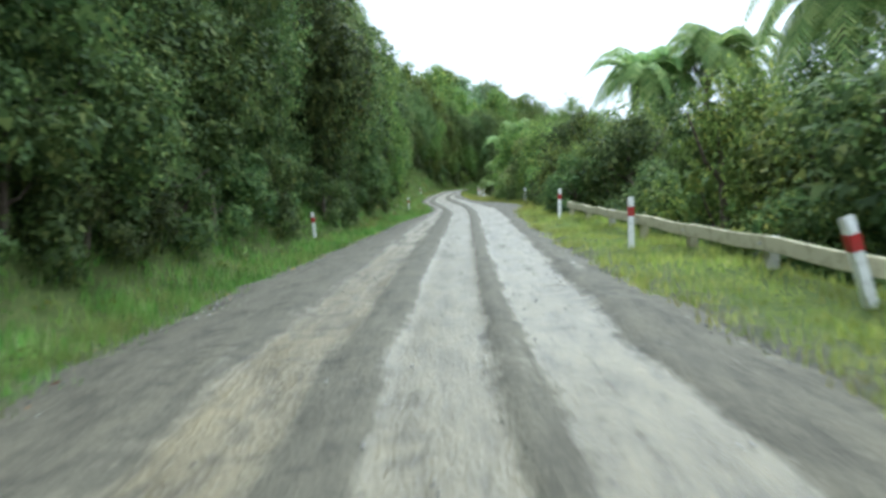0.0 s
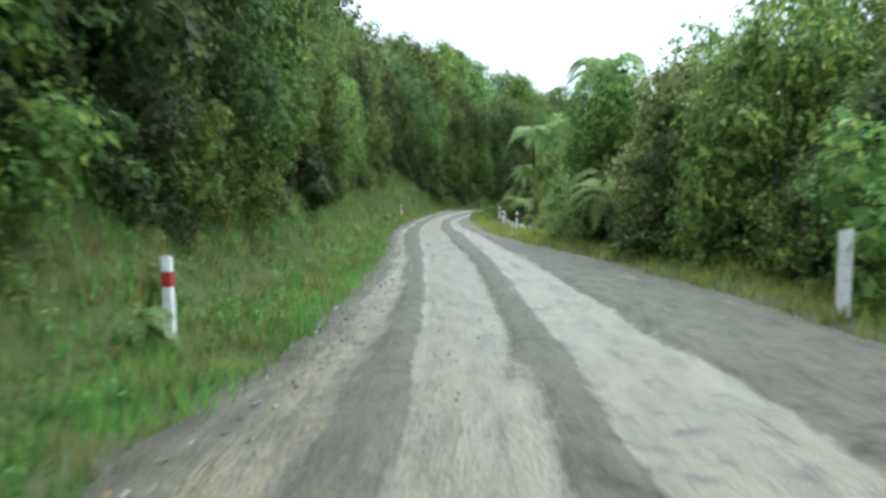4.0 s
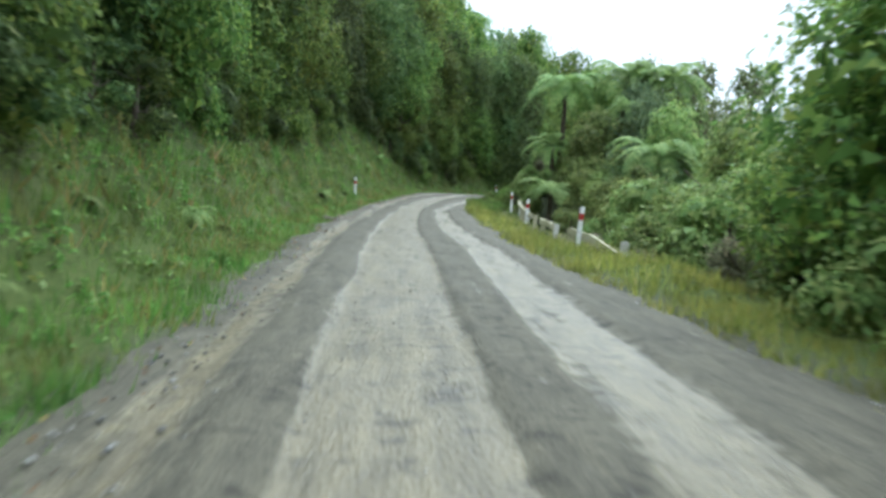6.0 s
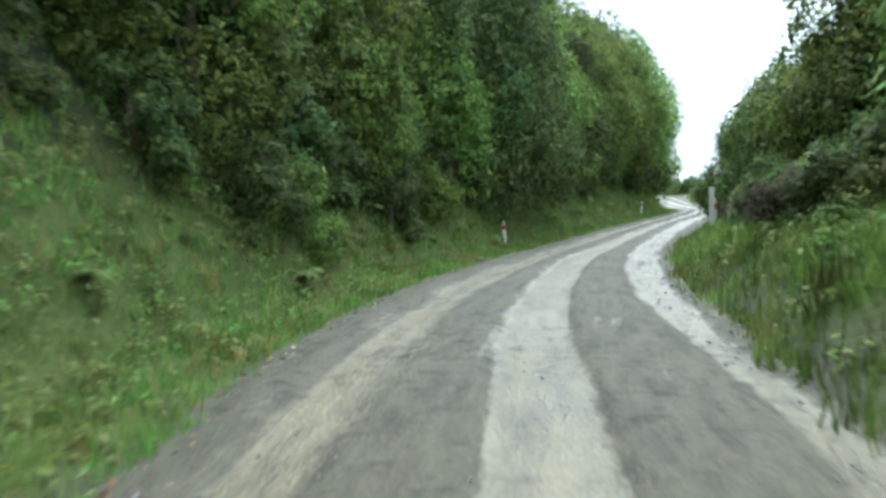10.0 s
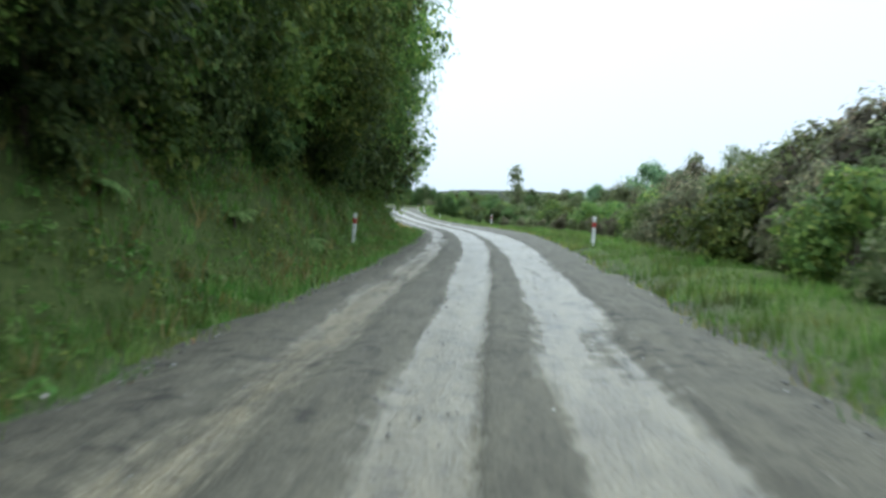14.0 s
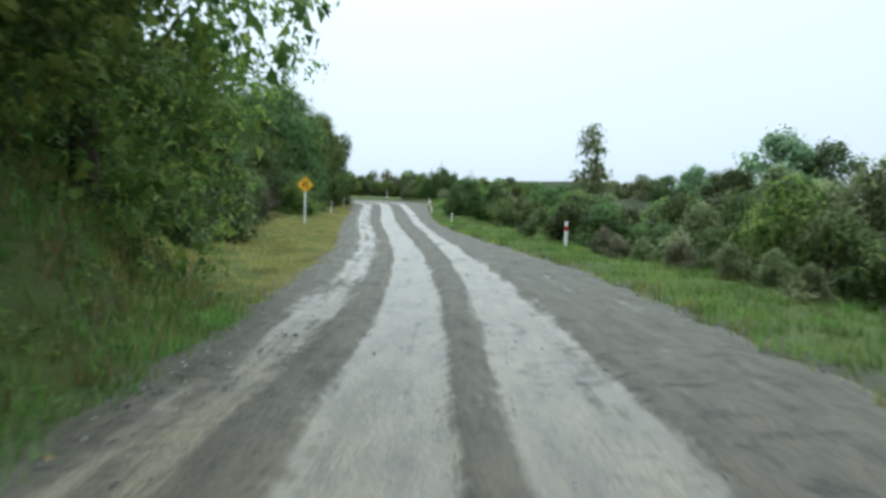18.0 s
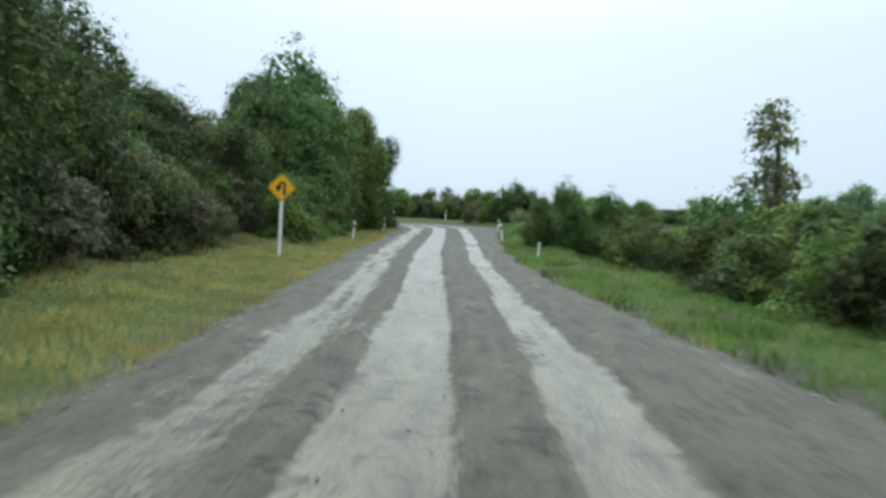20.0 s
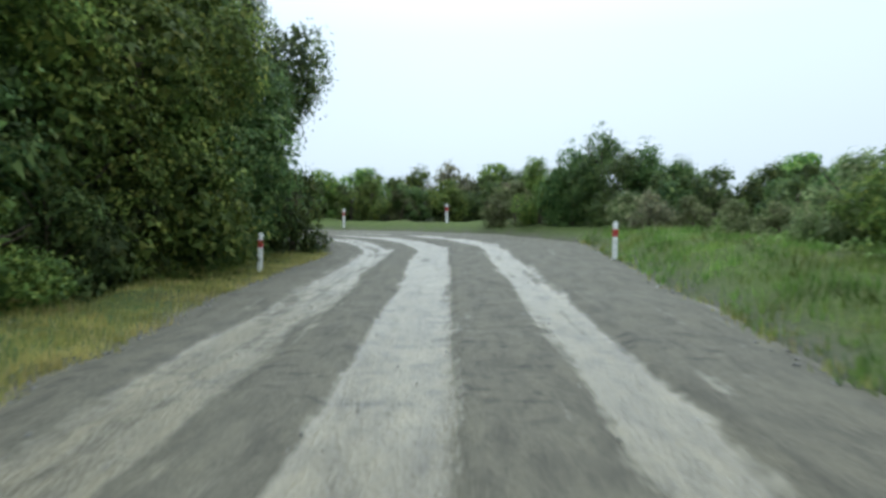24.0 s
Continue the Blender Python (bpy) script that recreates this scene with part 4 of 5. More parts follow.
# trees that rise out of the open scrub
stand(KANUKA, [(57.8, 183.5, 7.6), (58.9, 184.6, 5.5), (53.9, 153.6, 7.8), (51.8, 150.6, 6.2), (45.6, 144.0, 6.6), (41.5, 139.5, 5.6), (36.5, 128.5, 5.0), (68.0, 176.0, 5.2)], OPEN, 37)
stand(HILL[:1], [(96.3, 197.4, 9.0), (101.0, 195.0, 7.5), (90.0, 205.0, 4.5), (108.0, 190.0, 6.0)], OPEN, 38)
stand_to(BROAD[1:3], [(10.6, 109.8, 4.4), (9.9, 107.9, 4.9), (9.4, 105.9, 5.2), (9.0, 104.0, 5.4), (11.6, 111.7, 4.2), (8.8, 102.0, 5.6), (11.5, 106.5, 5.6)], RIGHTSIDE, 55)
stand(BROAD[:2], [(11.0, 11.0, 5.0), (10.6, 14.5, 5.2)], RIGHTSIDE, 50)
stand_to(BROAD[:3], [(9.6, 29.6, 3.2), (11.8, 30.0, 3.8), (14.0, 29.2, 4.1), (16.2, 30.2, 4.2), (18.0, 27.5, 4.2), (13.5, 20.0, 3.7), (16.0, 20.5, 3.9)], RIGHTSIDE, 63)
stand(BROAD[1::2], [(6.8, 61.4, 6.8), (6.9, 64.4, 6.0), (8.6, 66.0, 6.2)], RIGHTSIDE, 42)
stand(TALL[1:], [(8.4, 96.8, 7.2), (10.6, 94.8, 7.0), (9.2, 100.4, 6.6), (10.4, 89.6, 5.8), (11.5, 98.5, 7.0), (8.8, 55.5, 6.2), (9.6, 50.0, 5.6), (9.2, 45.5, 4.8)], RIGHTSIDE, 59)
stand_to(YOUNG, [(6.7, 53.8, 4.4)], RIGHTSIDE, 74, False)
stand_to(LIGHT, [(5.1, 60.4, 1.5), (5.5, 61.3, 1.3)], RIGHTSIDE, 75, False)
stand(YOUNG, [(6.2, 78.0, 3.0), (6.3, 80.5, 2.8), (6.2, 83.0, 3.0), (5.8, 85.5, 2.9), (7.5, 81.8, 4.2), (7.3, 84.6, 4.4)], RIGHTSIDE, 78)
stand_to(LIGHT + SHRUB[:1], [(4.7, 90.6, 2.1), (5.7, 91.3, 2.4), (6.7, 90.3, 2.5), (7.6, 91.8, 2.8), (6.4, 88.8, 2.2), (7.9, 89.6, 2.7), (8.9, 90.8, 3.0)], RIGHTSIDE, 76)
stand(SHRUB, [(6.6, 55.4, 1.5), (7.4, 57.2, 1.8), (7.6, 59.4, 1.8)], RIGHTSIDE, 77)
stand(KANUKA, [(18.0, 97.5, 9.0), (20.5, 100.0, 10.0), (16.0, 101.5, 9.5), (22.5, 96.5, 8.5), (14.5, 96.0, 8.5)], RIGHTSIDE, 43)
stand(BROAD, [(22.5, 112.5, 5.6), (26.5, 115.5, 5.0), (19.0, 105.5, 7.0), (15.2, 103.0, 7.0), (17.0, 110.5, 5.4)], RIGHTSIDE, 39)

# tree ferns that stand over the bush: x, y, height of the crown, size
TALLFERNS = ((9.8, 31.5, 5.9, 1.2), (11.6, 33.0, 6.4, 1.3), (13.6, 31.6, 6.8, 1.3), (15.6, 33.4, 6.8, 1.3), (12.4, 35.4, 6.4, 1.2), (14.4, 21.0, 6.2, 1.35), (16.0, 24.0, 6.6, 1.3), (6.1, 62.6, 6.3, 0.85), (5.6, 93.6, 7.5, 1.25), (8.6, 92.8, 8.3, 1.2), (10.9, 91.2, 7.9, 1.15), (7.8, 88.8, 5.7, 0.5), (8.5, 88.4, 4.9, 0.5), (9.5, 89.4, 4.6, 0.55))
for s, d, k, kind, tall in ((56.6, 6.0, 0.92, 1, 1.05), (58.6, 6.4, 1.0, 1, 1.2), (87, 6.0, 0.95, 1, 1.0), (79, 10.0, 0.9, 0, 1.0), (84, 10.5, 1.1, 0, 1.2), (94.5, 5.6, 1.1, 1, 1.1), (98.5, 6.0, 0.8, 1, 1.0)):
    x, y, z = spot(s, d)
    plant(FERNS[kind], (x, y, z - 0.1), s, k, "tree ferns", tall)


for x, y, top, k in TALLFERNS:
    z = float(ground_height(np.array([x]), np.array([y]))[0])
    plant(FERNS[0], (x, y, z - 0.1), x, k, "tree ferns", (top - z) / (4.2 * k))


# small ferns that grow out of the bank
FERNRNG = random.Random(73)
s = 38.0
while s < 150:
    a = FERNRNG.uniform(1.7, 3.0)
    x, y, z = spot(s, -float(left_edge(s)) - a)
    plant(GROUNDFERN, (x, y, z - 0.05), FERNRNG.uniform(0, 6.28), FERNRNG.uniform(0.5, 1.05), "ferns on the bank")
    s += FERNRNG.uniform(1.0, 4.0)


# ---- marker posts, rails and the sign ----
def wooden_post(name, height, wide, mat, label, category, group, band=False, slope=0.25):
    ob = empty(name, Matrix())
    bm = bmesh.new()
    box(bm, (wide, wide, height + 0.5), (0, 0, height / 2 - 0.25), bevel=0.008)
    for v in bm.verts:
        if v.co.z > height - 0.05:
            v.co.z -= slope * (v.co.y + wide / 2)
    part("post", bm, mat, ob)
    if band:
        bm = bmesh.new()
        box(bm, (wide + 0.008, wide + 0.008, 0.17), (0, 0, height - 0.27), bevel=0.003)
        part("red_band", bm, RED, ob, "red reflective band")
        bm = bmesh.new()
        box(bm, (0.045, 0.012, 0.085), (0, -wide / 2 - 0.004, height - 0.11), bevel=0.003)
        part("reflector", bm, SILVER, ob, "small white reflector")
    return tagged(ob, label, category, group)


MARK = wooden_post("marker_post", 0.98, 0.10, WHITE, "white wooden marker post with a red band", "marker post", "marker posts", True)
BROADMARK = wooden_post("marker_post", 1.15, 0.105, WHITE, "broad white marker post with a red band beside the rail", "marker post", "marker posts", True)
PLAIN = wooden_post("marker_post", 1.1, 0.12, WHITE, "plain white wooden post with peeling paint", "marker post", "marker posts")
STUMP = wooden_post("marker_post", 0.60, 0.062, WHITE, "short white wooden post without a band", "marker post", "marker posts")
STRAINER = wooden_post("fence_post", 1.22, 0.13, OLDPOST, "tall pale weathered timber post in the grass", "post", "", False, 0.05)


def set_post(kind, x, y, lean=(0, 0), turn=0.0, sunk=0.02, used=set()):
    s, d, _ = nearest(np.array([x]), np.array([y]))
    z = float(ground_height(np.array([x]), np.array([y]))[0])
    m = pose(x, y, z - sunk, lean[0], lean[1], heading(s[0]) + turn)
    if kind.name in used:
        return copy_thing(kind, m)
    used.add(kind.name)
    kind.matrix_world = m
    return kind


SORTS = {"broad": BROADMARK, "mark": MARK, "plain": PLAIN, "stump": STUMP, "strainer": STRAINER}
SUNK = {5.9: 0.22}
for sort, s, d, lean in POSTS:
    x, y, _ = spot(s, d)
    set_post(SORTS[sort], x, y, (0, lean), random.uniform(-6, 6), SUNK.get(s, 0.02))
for x, y in ((56.2, 222.3), (51.4, 224.6)):
    set_post(MARK, x, y, (0, -1), 10)


def rail_fence(s_from, s_to, d_from, d_to, gap, heights, label, skip=(), fallen=0.0):
    """A low timber rail on short posts along the drop; its posts and boards are parts."""
    ob = empty("guard_rail", pose(*spot(s_from, d_from)))
    count = max(2, round((s_to - s_from) / gap) + 1)
    tops = []
    for k in range(count):
        t = k / (count - 1)
        s = s_from + (s_to - s_from) * t
        x, y, z = spot(s, d_from + (d_to - d_from) * t)
        road_z = float(on_line(s)[2])
        top = road_z + heights[0] + (heights[1] - heights[0]) * t + random.uniform(-0.02, 0.02)
        tops.append(Vector((x, y, top)))
        bm = bmesh.new()
        box(bm, (0.15, 0.15, top - z + 0.75), (0, 0, (top - z + 0.75) / 2 - 0.78), bevel=0.012)
        p = part("post", bm, TIMBER if k % 3 else OLDPOST, ob)
        p.matrix_world = pose(x, y, z, random.uniform(-3, 3), random.uniform(-3, 3), heading(s))
    for k in range(count - 1):
        if k in skip:
            continue
        a, b = tops[k].copy(), tops[k + 1]
        if k == 0:
            a.z -= fallen
        way = b - a
        bm = bmesh.new()
        box(bm, (way.length + 0.04, 0.075, 0.20), bevel=0.012)
        bmesh.ops.subdivide_edges(bm, edges=[e for e in bm.edges if e.calc_length() > 1], cuts=4)
        for v in bm.verts:
            v.co.z += 0.012 * math.sin(v.co.x * 3 + k)
            v.co.y += 0.01 * math.sin(v.co.x * 2.1 + 2 * k)
        p = part("rail", bm, TIMBER, ob)
        side = Vector((way.y, -way.x, 0)).normalized()
        p.matrix_world = Matrix.Translation((a + b) / 2 + Vector((0, 0, -0.12)) - side * 0.115) @ way.to_track_quat("X", "Z").to_matrix().to_4x4()
        bm = bmesh.new()
        bmesh.ops.create_cone(bm, cap_ends=True, segments=8, radius1=0.022, radius2=0.018, depth=0.03)
        q = part("bolt", bm, STEEL, ob)
        q.matrix_world = Matrix.Translation(a + Vector((0, 0, -0.12)) - side * 0.16) @ (-side).to_track_quat("Z", "Y").to_matrix().to_4x4()
    return tagged(ob, label, "guard rail", "guard rails")


bpy.context.view_layer.update()
rail_fence(-7.5, 21.2, 4.5, 3.9, 2.6, (0.5, 0.86), "low mossy timber guard rail on short posts above the drop")
rail_fence(67.7, 88.5, 5.2, 4.5, 2.1, (0.66, 0.45), "broken timber guard rail half hidden by bushes", (2, 4), 0.25)


# ---- hairpin sign ----
def flat_shape(name, points, thick, mat, parent, y, label=""):
    bm = bmesh.new()
    vs = [bm.verts.new((px, y, pz)) for px, pz in points]
    f = bm.faces.new(vs)
    up = bmesh.ops.extrude_face_region(bm, geom=[f])["geom"]
    bmesh.ops.translate(bm, vec=(0, -thick, 0), verts=[v for v in up if isinstance(v, bmesh.types.BMVert)])
    bmesh.ops.recalc_face_normals(bm, faces=bm.faces)
    return part(name, bm, mat, parent, label)


def bend_sign(x, y, turn):
    z = float(ground_height(np.array([x]), np.array([y]))[0])
    ob = empty("road_sign", pose(x, y, z, 0, 0, turn))
    bm = bmesh.new()
    box(bm, (0.10, 0.10, 3.1), (0, 0.06, 1.05), bevel=0.006)
    part("post", bm, WHITE, ob, "white painted timber post")
    r, c = 0.46, 2.33
    corner = []
    for k in range(4):
        w = math.pi / 2 * k
        px, pz = math.cos(w), math.sin(w)
        for off in (-0.055, 0.0, 0.055):
            q = r - abs(off) * 0.55 - (0.02 if off == 0 else 0.0)
            corner.append((px * q - pz * off, c + pz * q + px * off))
    panel = flat_shape("panel", corner, 0.008, YELLOW, ob, 0.0, "yellow diamond panel")
    ring = [(c0 * 0.90, c + (c1 - c) * 0.90) for c0, c1 in corner]
    ring2 = [(c0 * 0.865, c + (c1 - c) * 0.865) for c0, c1 in corner]
    bm = bmesh.new()
    outer = [bm.verts.new((px, -0.010, pz)) for px, pz in ring]
    inner = [bm.verts.new((px, -0.010, pz)) for px, pz in ring2]
    for k in range(len(outer)):
        j = (k + 1) % len(outer)
        bm.faces.new((outer[k], outer[j], inner[j], inner[k]))
    part("border", bm, BLACK, panel, "thin black border line")
    # the arrow: up, round to the left, and down to its head
    wide = 0.036
    mid = [(0.10, c - 0.24), (0.10, c + 0.06)] + [(0.09 * math.cos(w) + 0.01, c + 0.06 + 0.105 * math.sin(w)) for w in np.linspace(0.15, math.pi - 0.05, 12)] + [(-0.085, c + 0.02)]
    bm = bmesh.new()
    ends = []
    for k, (px, pz) in enumerate(mid):
        q0, q1 = mid[max(k - 1, 0)], mid[min(k + 1, len(mid) - 1)]
        t = Vector((q1[0] - q0[0], q1[1] - q0[1])).normalized()
        ends.append((bm.verts.new((px - t.y * wide, -0.0125, pz + t.x * wide)), bm.verts.new((px + t.y * wide, -0.0125, pz - t.x * wide))))
    for (a0, a1), (b0, b1) in zip(ends, ends[1:]):
        bm.faces.new((a0, a1, b1, b0))
    bm.faces.new([bm.verts.new((px, -0.0125, pz)) for px, pz in ((-0.225, c + 0.035), (0.035, c + 0.035), (-0.115, c - 0.145))])
    part("arrow", bm, BLACK, panel, "black hairpin arrow bending left")
    for pz in (c - 0.16, c + 0.16):
        bm = bmesh.new()
        bmesh.ops.create_cone(bm, cap_ends=True, segments=8, radius1=0.012, radius2=0.010, depth=0.012)
        bmesh.ops.rotate(bm, verts=bm.verts, matrix=Matrix.Rotation(radians(90), 3, "X"))
        bmesh.ops.translate(bm, verts=bm.verts, vec=(0.0, -0.016, pz))
        part("bolt", bm, STEEL, panel)
    return tagged(ob, "yellow diamond hairpin-bend sign on a white post", "road sign")


bend_sign(37.13, 184.33, -16)


# ---- grass, weeds, stones: what nobody could count ----
def blades(name, s_lo, s_hi, a_lo, a_hi, side, density, height, mat, label, seed, lean=0.5):
    rng = np.random.RandomState(seed)
    n = int((s_hi - s_lo) * (a_hi - a_lo) * density / 6)
    s, a = rng.uniform(s_lo, s_hi, n), rng.uniform(a_lo, a_hi, n)
    d = side * ((left_edge(s) if side < 0 else right_edge(s)) + a)
    x, y, z = spots(s, d)
    clump = 0.55 + 0.75 * (0.5 + 0.5 * relief(x, y, 3.0, seed + 1)) * rng.uniform(0.6, 1.3, n)
    x, y, z, clump = (np.repeat(q, 6) for q in (x, y, z, clump))
    m = len(x)
    x, y = x + rng.normal(size=m) * 0.10, y + rng.normal(size=m) * 0.10
    w = rng.uniform(0, 6.283, m)
    h = height * clump * rng.uniform(0.5, 1.2, m)
    wide = 0.010 + 0.035 * h
    bow = h * lean * rng.uniform(0.2, 1.3, m)
    b = rng.uniform(0, 6.283, m)
    v = np.stack([np.stack([x - np.cos(w) * wide, y - np.sin(w) * wide, z - 0.08], 1), np.stack([x + np.cos(w) * wide, y + np.sin(w) * wide, z - 0.08], 1), np.stack([x + np.cos(b) * bow, y + np.sin(b) * bow, z + h], 1)], 1).reshape(-1, 3)
    me = array_mesh(name, v, np.arange(len(v)).reshape(-1, 3), mat)
    tint = 0.34 * relief(x, y, 1.1, seed + 2) + 0.22 * relief(x, y, 3.6, seed + 3) + rng.uniform(-0.15, 0.15, m)
    me.attributes.new("tint", "FLOAT", "POINT").data.foreach_set("value", np.repeat(tint.clip(-0.5, 0.5), 3).astype(np.float32))
    tagged(new(name, me), label, "grass", kind="stuff")


blades("bank_grass", -6, 60, 0.15, 3.2, -1, 210, 0.22, GRASS, "long wet green grass on the roadside bank", 81)
blades("bank_grass", 60, 166, 0.1, 3.8, -1, 200, 0.21, GRASS, "long wet green grass on the steep roadside bank", 82)
blades("bank_grass", 76, 101, 3.6, 5.6, -1, 200, 0.22, GRASS, "long wet green grass high on the bank", 80)
blades("verge_grass", 164, 224, 0.1, 5.0, -1, 280, 0.13, DRYGRASS, "short yellowing grass on the flat verge", 83)
blades("verge_grass", -6, 30, 0.1, 3.0, 1, 330, 0.12, FRESHGRASS, "yellow-green grass verge below the guard rail", 84)
blades("verge_grass", 30, 86, 0.1, 2.6, 1, 150, 0.24, FRESHGRASS, "rough grass along the road's edge", 85)
blades("bank_grass", 84, 112, 0.05, 3.4, 1, 330, 0.24, GRASS, "long green grass on the low bank", 86)
blades("verge_grass", 108, 224, 0.1, 4.6, 1, 170, 0.17, GRASS, "green grass verge before the scrub", 87)


blades("dry_grass", 24, 166, 0.5, 3.6, -1, 22, 0.34, DRYGRASS, "dry brown grass stems scattered over the bank", 78, 0.7)
blades("edge_grass", -6, 166, -0.3, 0.3, -1, 60, 0.16, GRASS, "sparse grass tufts creeping onto the gravel", 88)
blades("edge_grass", 164, 224, -0.35, 0.3, -1, 50, 0.12, DRYGRASS, "sparse grass tufts creeping onto the gravel", 89)
blades("edge_grass", -6, 224, -0.3, 0.3, 1, 60, 0.13, FRESHGRASS, "sparse grass tufts creeping onto the gravel", 90)


def weeds(name, s_lo, s_hi, a_lo, a_hi, side, count, size, mat, label, seed):
    """Clumps of broad leaves that hug the bank."""
    rng = np.random.RandomState(seed)
    s, a = rng.uniform(s_lo, s_hi, count), a_lo + (a_hi - a_lo) * rng.random(count) ** 0.7
    x, y, z = spots(s, side * ((left_edge(s) if side < 0 else right_edge(s)) + a))
    r = rng.uniform(0.10, 0.32, count)
    v, f, _ = leaf_cloud(rng, np.stack([x, y, z, r], 1), count * 26, size, 0.8)
    tagged(new(name, array_mesh(name, v, f, mat)), label, "weeds", kind="stuff")


weeds("bank_weeds", -4, 66, 0.7, 3.2, -1, 520, 0.085, BUSH, "low leafy weeds in the bank grass", 91)
weeds("bank_weeds", 66, 164, 0.5, 3.4, -1, 1500, 0.085, BUSH, "low creeping leaves that cover the steep bank", 92)
weeds("bank_weeds", 76, 104, 0.3, 5.4, -1, 1500, 0.085, BRIGHT, "bright creeping leaves that cover the steep bank", 98)
weeds("bank_cover", 20, 166, 0.3, 3.8, -1, 3600, 0.075, GRASS, "matted green leaves creeping over the bank", 100)
weeds("verge_weeds", 30, 112, 0.9, 2.8, 1, 420, 0.085, BUSH, "leafy weeds beside the road", 93)
weeds("verge_weeds", 86, 110, 0.15, 3.2, 1, 1000, 0.085, GRASS, "leafy weeds on the low bank", 99)
weeds("verge_weeds", 112, 222, 1.4, 4.6, 1, 520, 0.080, MANUKA, "low weeds in the grass verge", 94)
weeds("verge_weeds", 168, 222, 1.6, 5.0, -1, 220, 0.075, MANUKA, "low weeds in the grass verge", 95)


weeds("bramble", 203, 217, 2.4, 6.5, 1, 300, 0.09, BRIGHT, "low bright tangle of brambles spilling over the verge", 96)
weeds("bramble", 66, 88, 1.5, 2.7, 1, 420, 0.08, BROWNSCRUB, "dead brown bracken tangled round the broken rail", 101)
weeds("bramble", 98, 107, 1.3, 3.2, 1, 170, 0.08, BROWNSCRUB, "low brown bracken along the bank", 79)
weeds("bramble", 118, 150, 2.6, 4.4, 1, 240, 0.08, BROWNSCRUB, "low brown bracken along the verge", 97)


def far_bush(name, s_lo, s_hi, d_lo, d_hi, count, mat, label, seed):
    """Bush that covers the slopes away from the road."""
    rng = np.random.RandomState(seed)
    s, d = rng.uniform(s_lo, s_hi, count), rng.uniform(d_lo, d_hi, count)
    x, y, z = spots(s, d)
    clear = np.array([off_road(q, w, abs(d_lo) - 2 if d_lo > 0 else abs(d_hi) - 2) for q, w in zip(x, y)])
    r = rng.uniform(0.9, 1.9, count)
    v, f, _ = leaf_cloud(rng, np.stack([x, y, z + r * 0.35, r], 1)[clear], int(clear.sum()) * 60, 0.55, 0.8, fold=False)
    tagged(new(name, array_mesh(name, v, f, mat)), label, "bush", kind="stuff")


far_bush("slope_bush", -10, 108, 17, 75, 700, MISTY, "grey-green bush, coloured paler for haze, on the slope that falls away below the road", 75)
far_bush("slope_bush", 108, 226, 40, 95, 900, MISTY, "grey-green scrub, coloured paler for haze, over the open slope", 76)
far_bush("slope_bush", -10, 158, -75, -28, 700, MISTY, "grey-green bush, coloured paler for haze, high on the hillside", 77)


def stones(name, s, d, size, mat, label, seed):
    rng = np.random.RandomState(seed)
    n = len(s)
    x, y, zr, tx, ty = on_line(s)
    px, py = x + ty * d, y - tx * d
    z = zr + crossfall(s, d)
    unit = np.array([(1, 0, 0), (0, 1, 0), (-1, 0, 0), (0, -1, 0), (0, 0, 1), (0, 0, -1)], float)
    v = unit[None] * (size * rng.uniform(0.5, 1.5, n))[:, None, None] * rng.uniform(0.6, 1.25, (n, 6, 1))
    v[:, :, 2] *= 0.6
    w = rng.uniform(0, 6.283, n)
    c, q = np.cos(w)[:, None], np.sin(w)[:, None]
    v = np.stack([v[:, :, 0] * c - v[:, :, 1] * q + px[:, None], v[:, :, 0] * q + v[:, :, 1] * c + py[:, None], v[:, :, 2] + z[:, None]], -1).reshape(-1, 3)
    tri = np.array([(0, 1, 4), (1, 2, 4), (2, 3, 4), (3, 0, 4), (1, 0, 5), (2, 1, 5), (3, 2, 5), (0, 3, 5)])
    f = (np.arange(n)[:, None, None] * 6 + tri[None]).reshape(-1, 3)
    tagged(new(name, array_mesh(name, v, f, mat)), label, "gravel", kind="stuff")


rs = np.random.RandomState(7)
s = rs.uniform(-4, 222, 5200)
stones("loose_gravel", s, np.where(rs.random(5200) < 0.5, -left_edge(s) + np.abs(rs.normal(size=5200)) * 0.35 - 0.05, right_edge(s) - np.abs(rs.normal(size=5200)) * 0.45 + 0.05), 0.022, STONE, "loose grey stones along both edges of the road", 3)
s = rs.uniform(-4, 222, 4200)
stones("loose_gravel", s, rs.uniform(-1, 1, 4200) * 0.9 * np.minimum(left_edge(s), right_edge(s)), 0.014, STONE, "scattered stones on the road", 4)


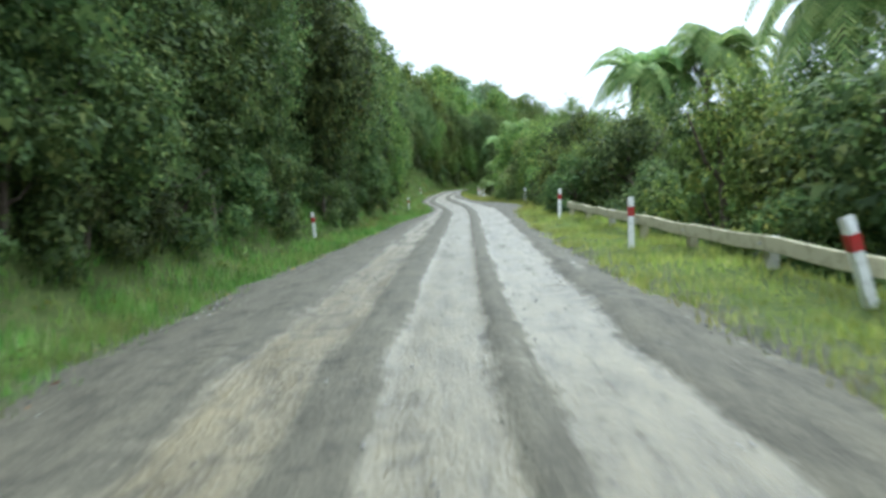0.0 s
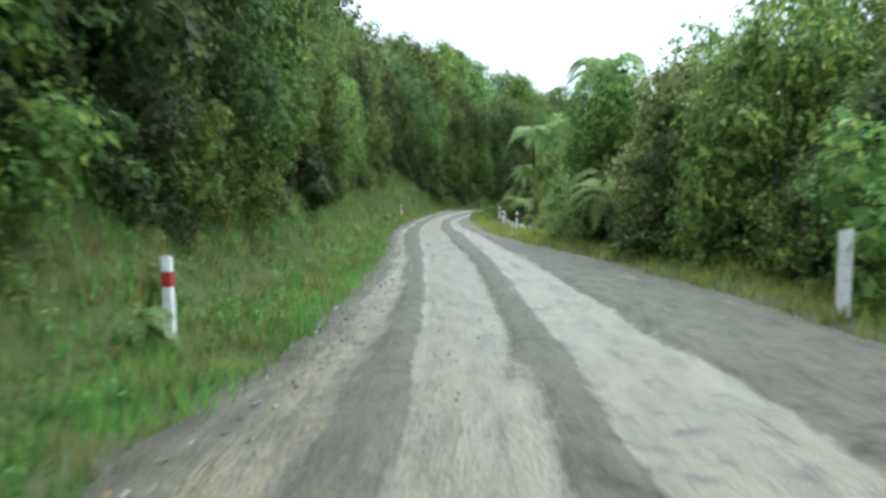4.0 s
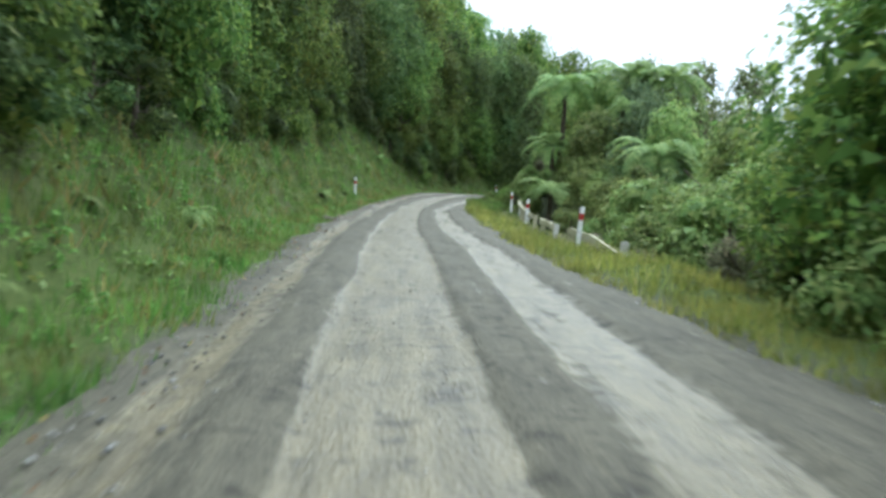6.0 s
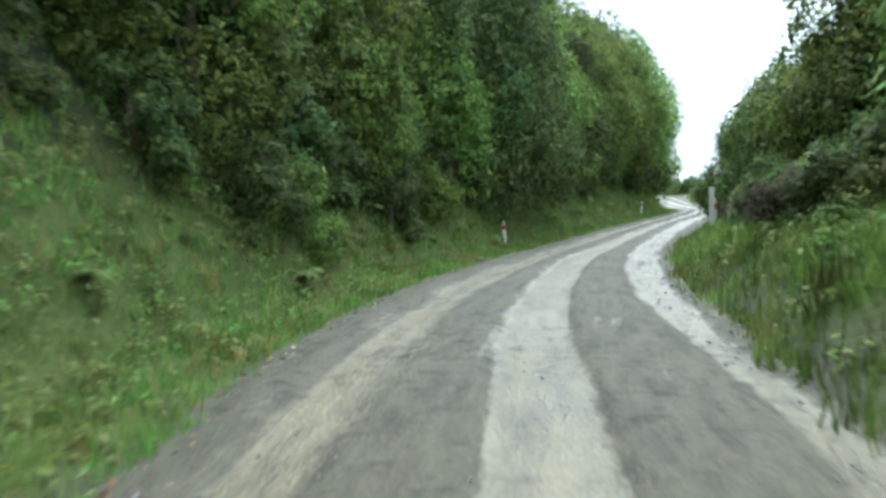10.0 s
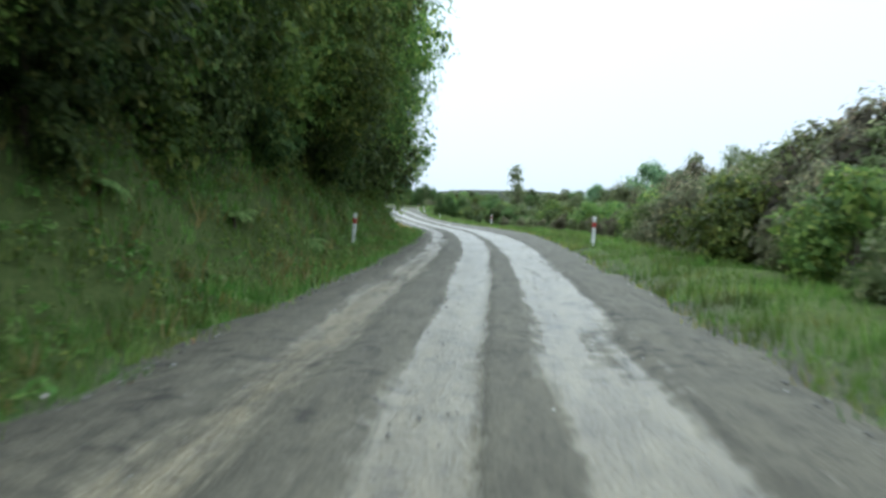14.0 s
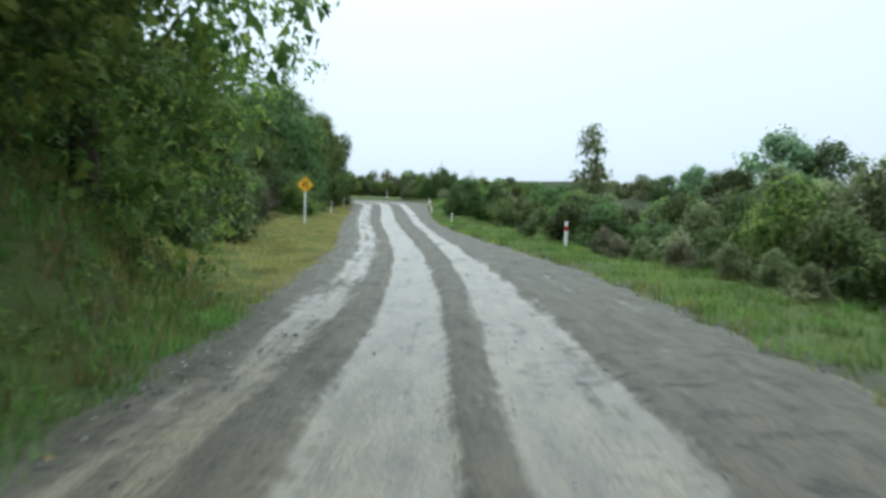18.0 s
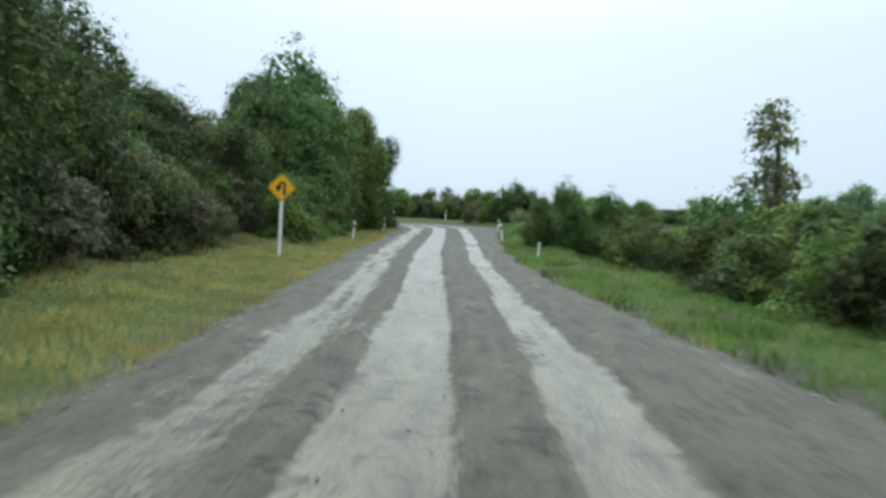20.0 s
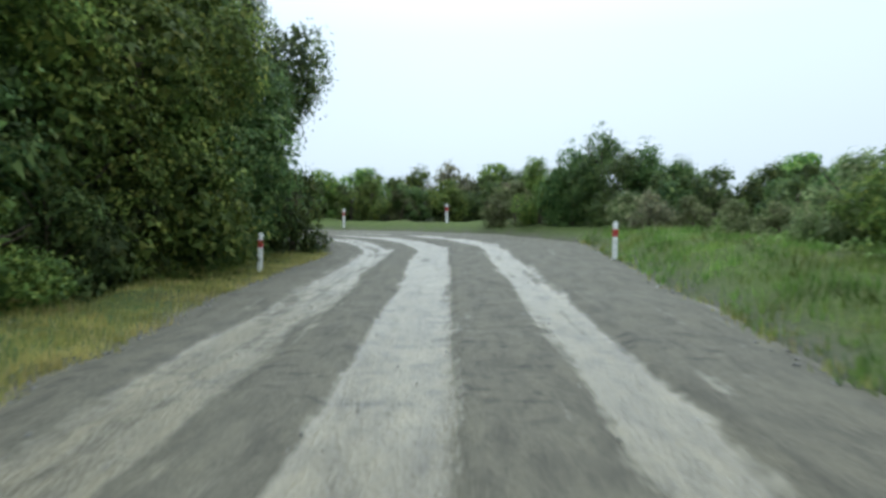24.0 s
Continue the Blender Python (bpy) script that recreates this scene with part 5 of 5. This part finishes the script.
def litter(name, count, s_lo, s_hi, mat, label, seed):
    rng = np.random.RandomState(seed)
    s = rng.uniform(s_lo, s_hi, count)
    d = -left_edge(s) - rng.normal(size=count) * 0.22 + 0.1
    x, y, zr, tx, ty = on_line(s)
    px, py = x + ty * d, y - tx * d
    z = np.maximum(zr + crossfall(s, d) - 0.03, ground_height(px, py)) + 0.015
    w, q = rng.uniform(0, 6.283, count), rng.uniform(0.015, 0.045, count)
    c, n = np.cos(w) * q, np.sin(w) * q
    t = rng.uniform(-0.02, 0.03, (4, count))
    v = np.stack([np.stack([px + c, py + n, z + t[0]], 1), np.stack([px - n * 0.5, py + c * 0.5, z + t[1]], 1), np.stack([px - c, py - n, z + t[2]], 1), np.stack([px + n * 0.5, py - c * 0.5, z + t[3]], 1)], 1).reshape(-1, 3)
    tagged(new(name, array_mesh(name, v, np.arange(len(v)).reshape(-1, 4), mat)), label, "leaf litter", kind="stuff")


LITTER = foliage("fallen_leaves", [(0, (0.10, 0.06, 0.03)), (0.5, (0.22, 0.15, 0.06)), (0.8, (0.42, 0.30, 0.08)), (1, (0.5, 0.46, 0.36))], 0.7, 0.1)
litter("fallen_leaves", 900, -4, 160, LITTER, "brown and yellow fallen leaves at the foot of the bank", 5)
litter("fallen_leaves", 900, 66, 104, LITTER, "brown and yellow fallen leaves at the foot of the bank", 6)


def fallen_log(s, d, length, turn):
    x, y, z = spot(s, d)
    rng = np.random.RandomState(int(s))
    pts = [(t * length - length / 2, 0.05 * math.sin(4 * t), 0.06 + 0.03 * math.sin(7 * t)) for t in np.linspace(0, 1, 7)]
    v, f = tube(pts, [0.07, 0.085, 0.08, 0.075, 0.07, 0.05, 0.03], 8)
    ob = new("fallen_log", array_mesh("fallen_log", v, f, BARK, True))
    ob.matrix_world = pose(x, y, z + 0.04, 0, 0, heading(s) + turn)
    tagged(ob, "short rotten log lying at the foot of the bank", "log")


fallen_log(106.6, -3.35, 0.7, 80)
fallen_log(75.0, -2.3, 0.8, 70)
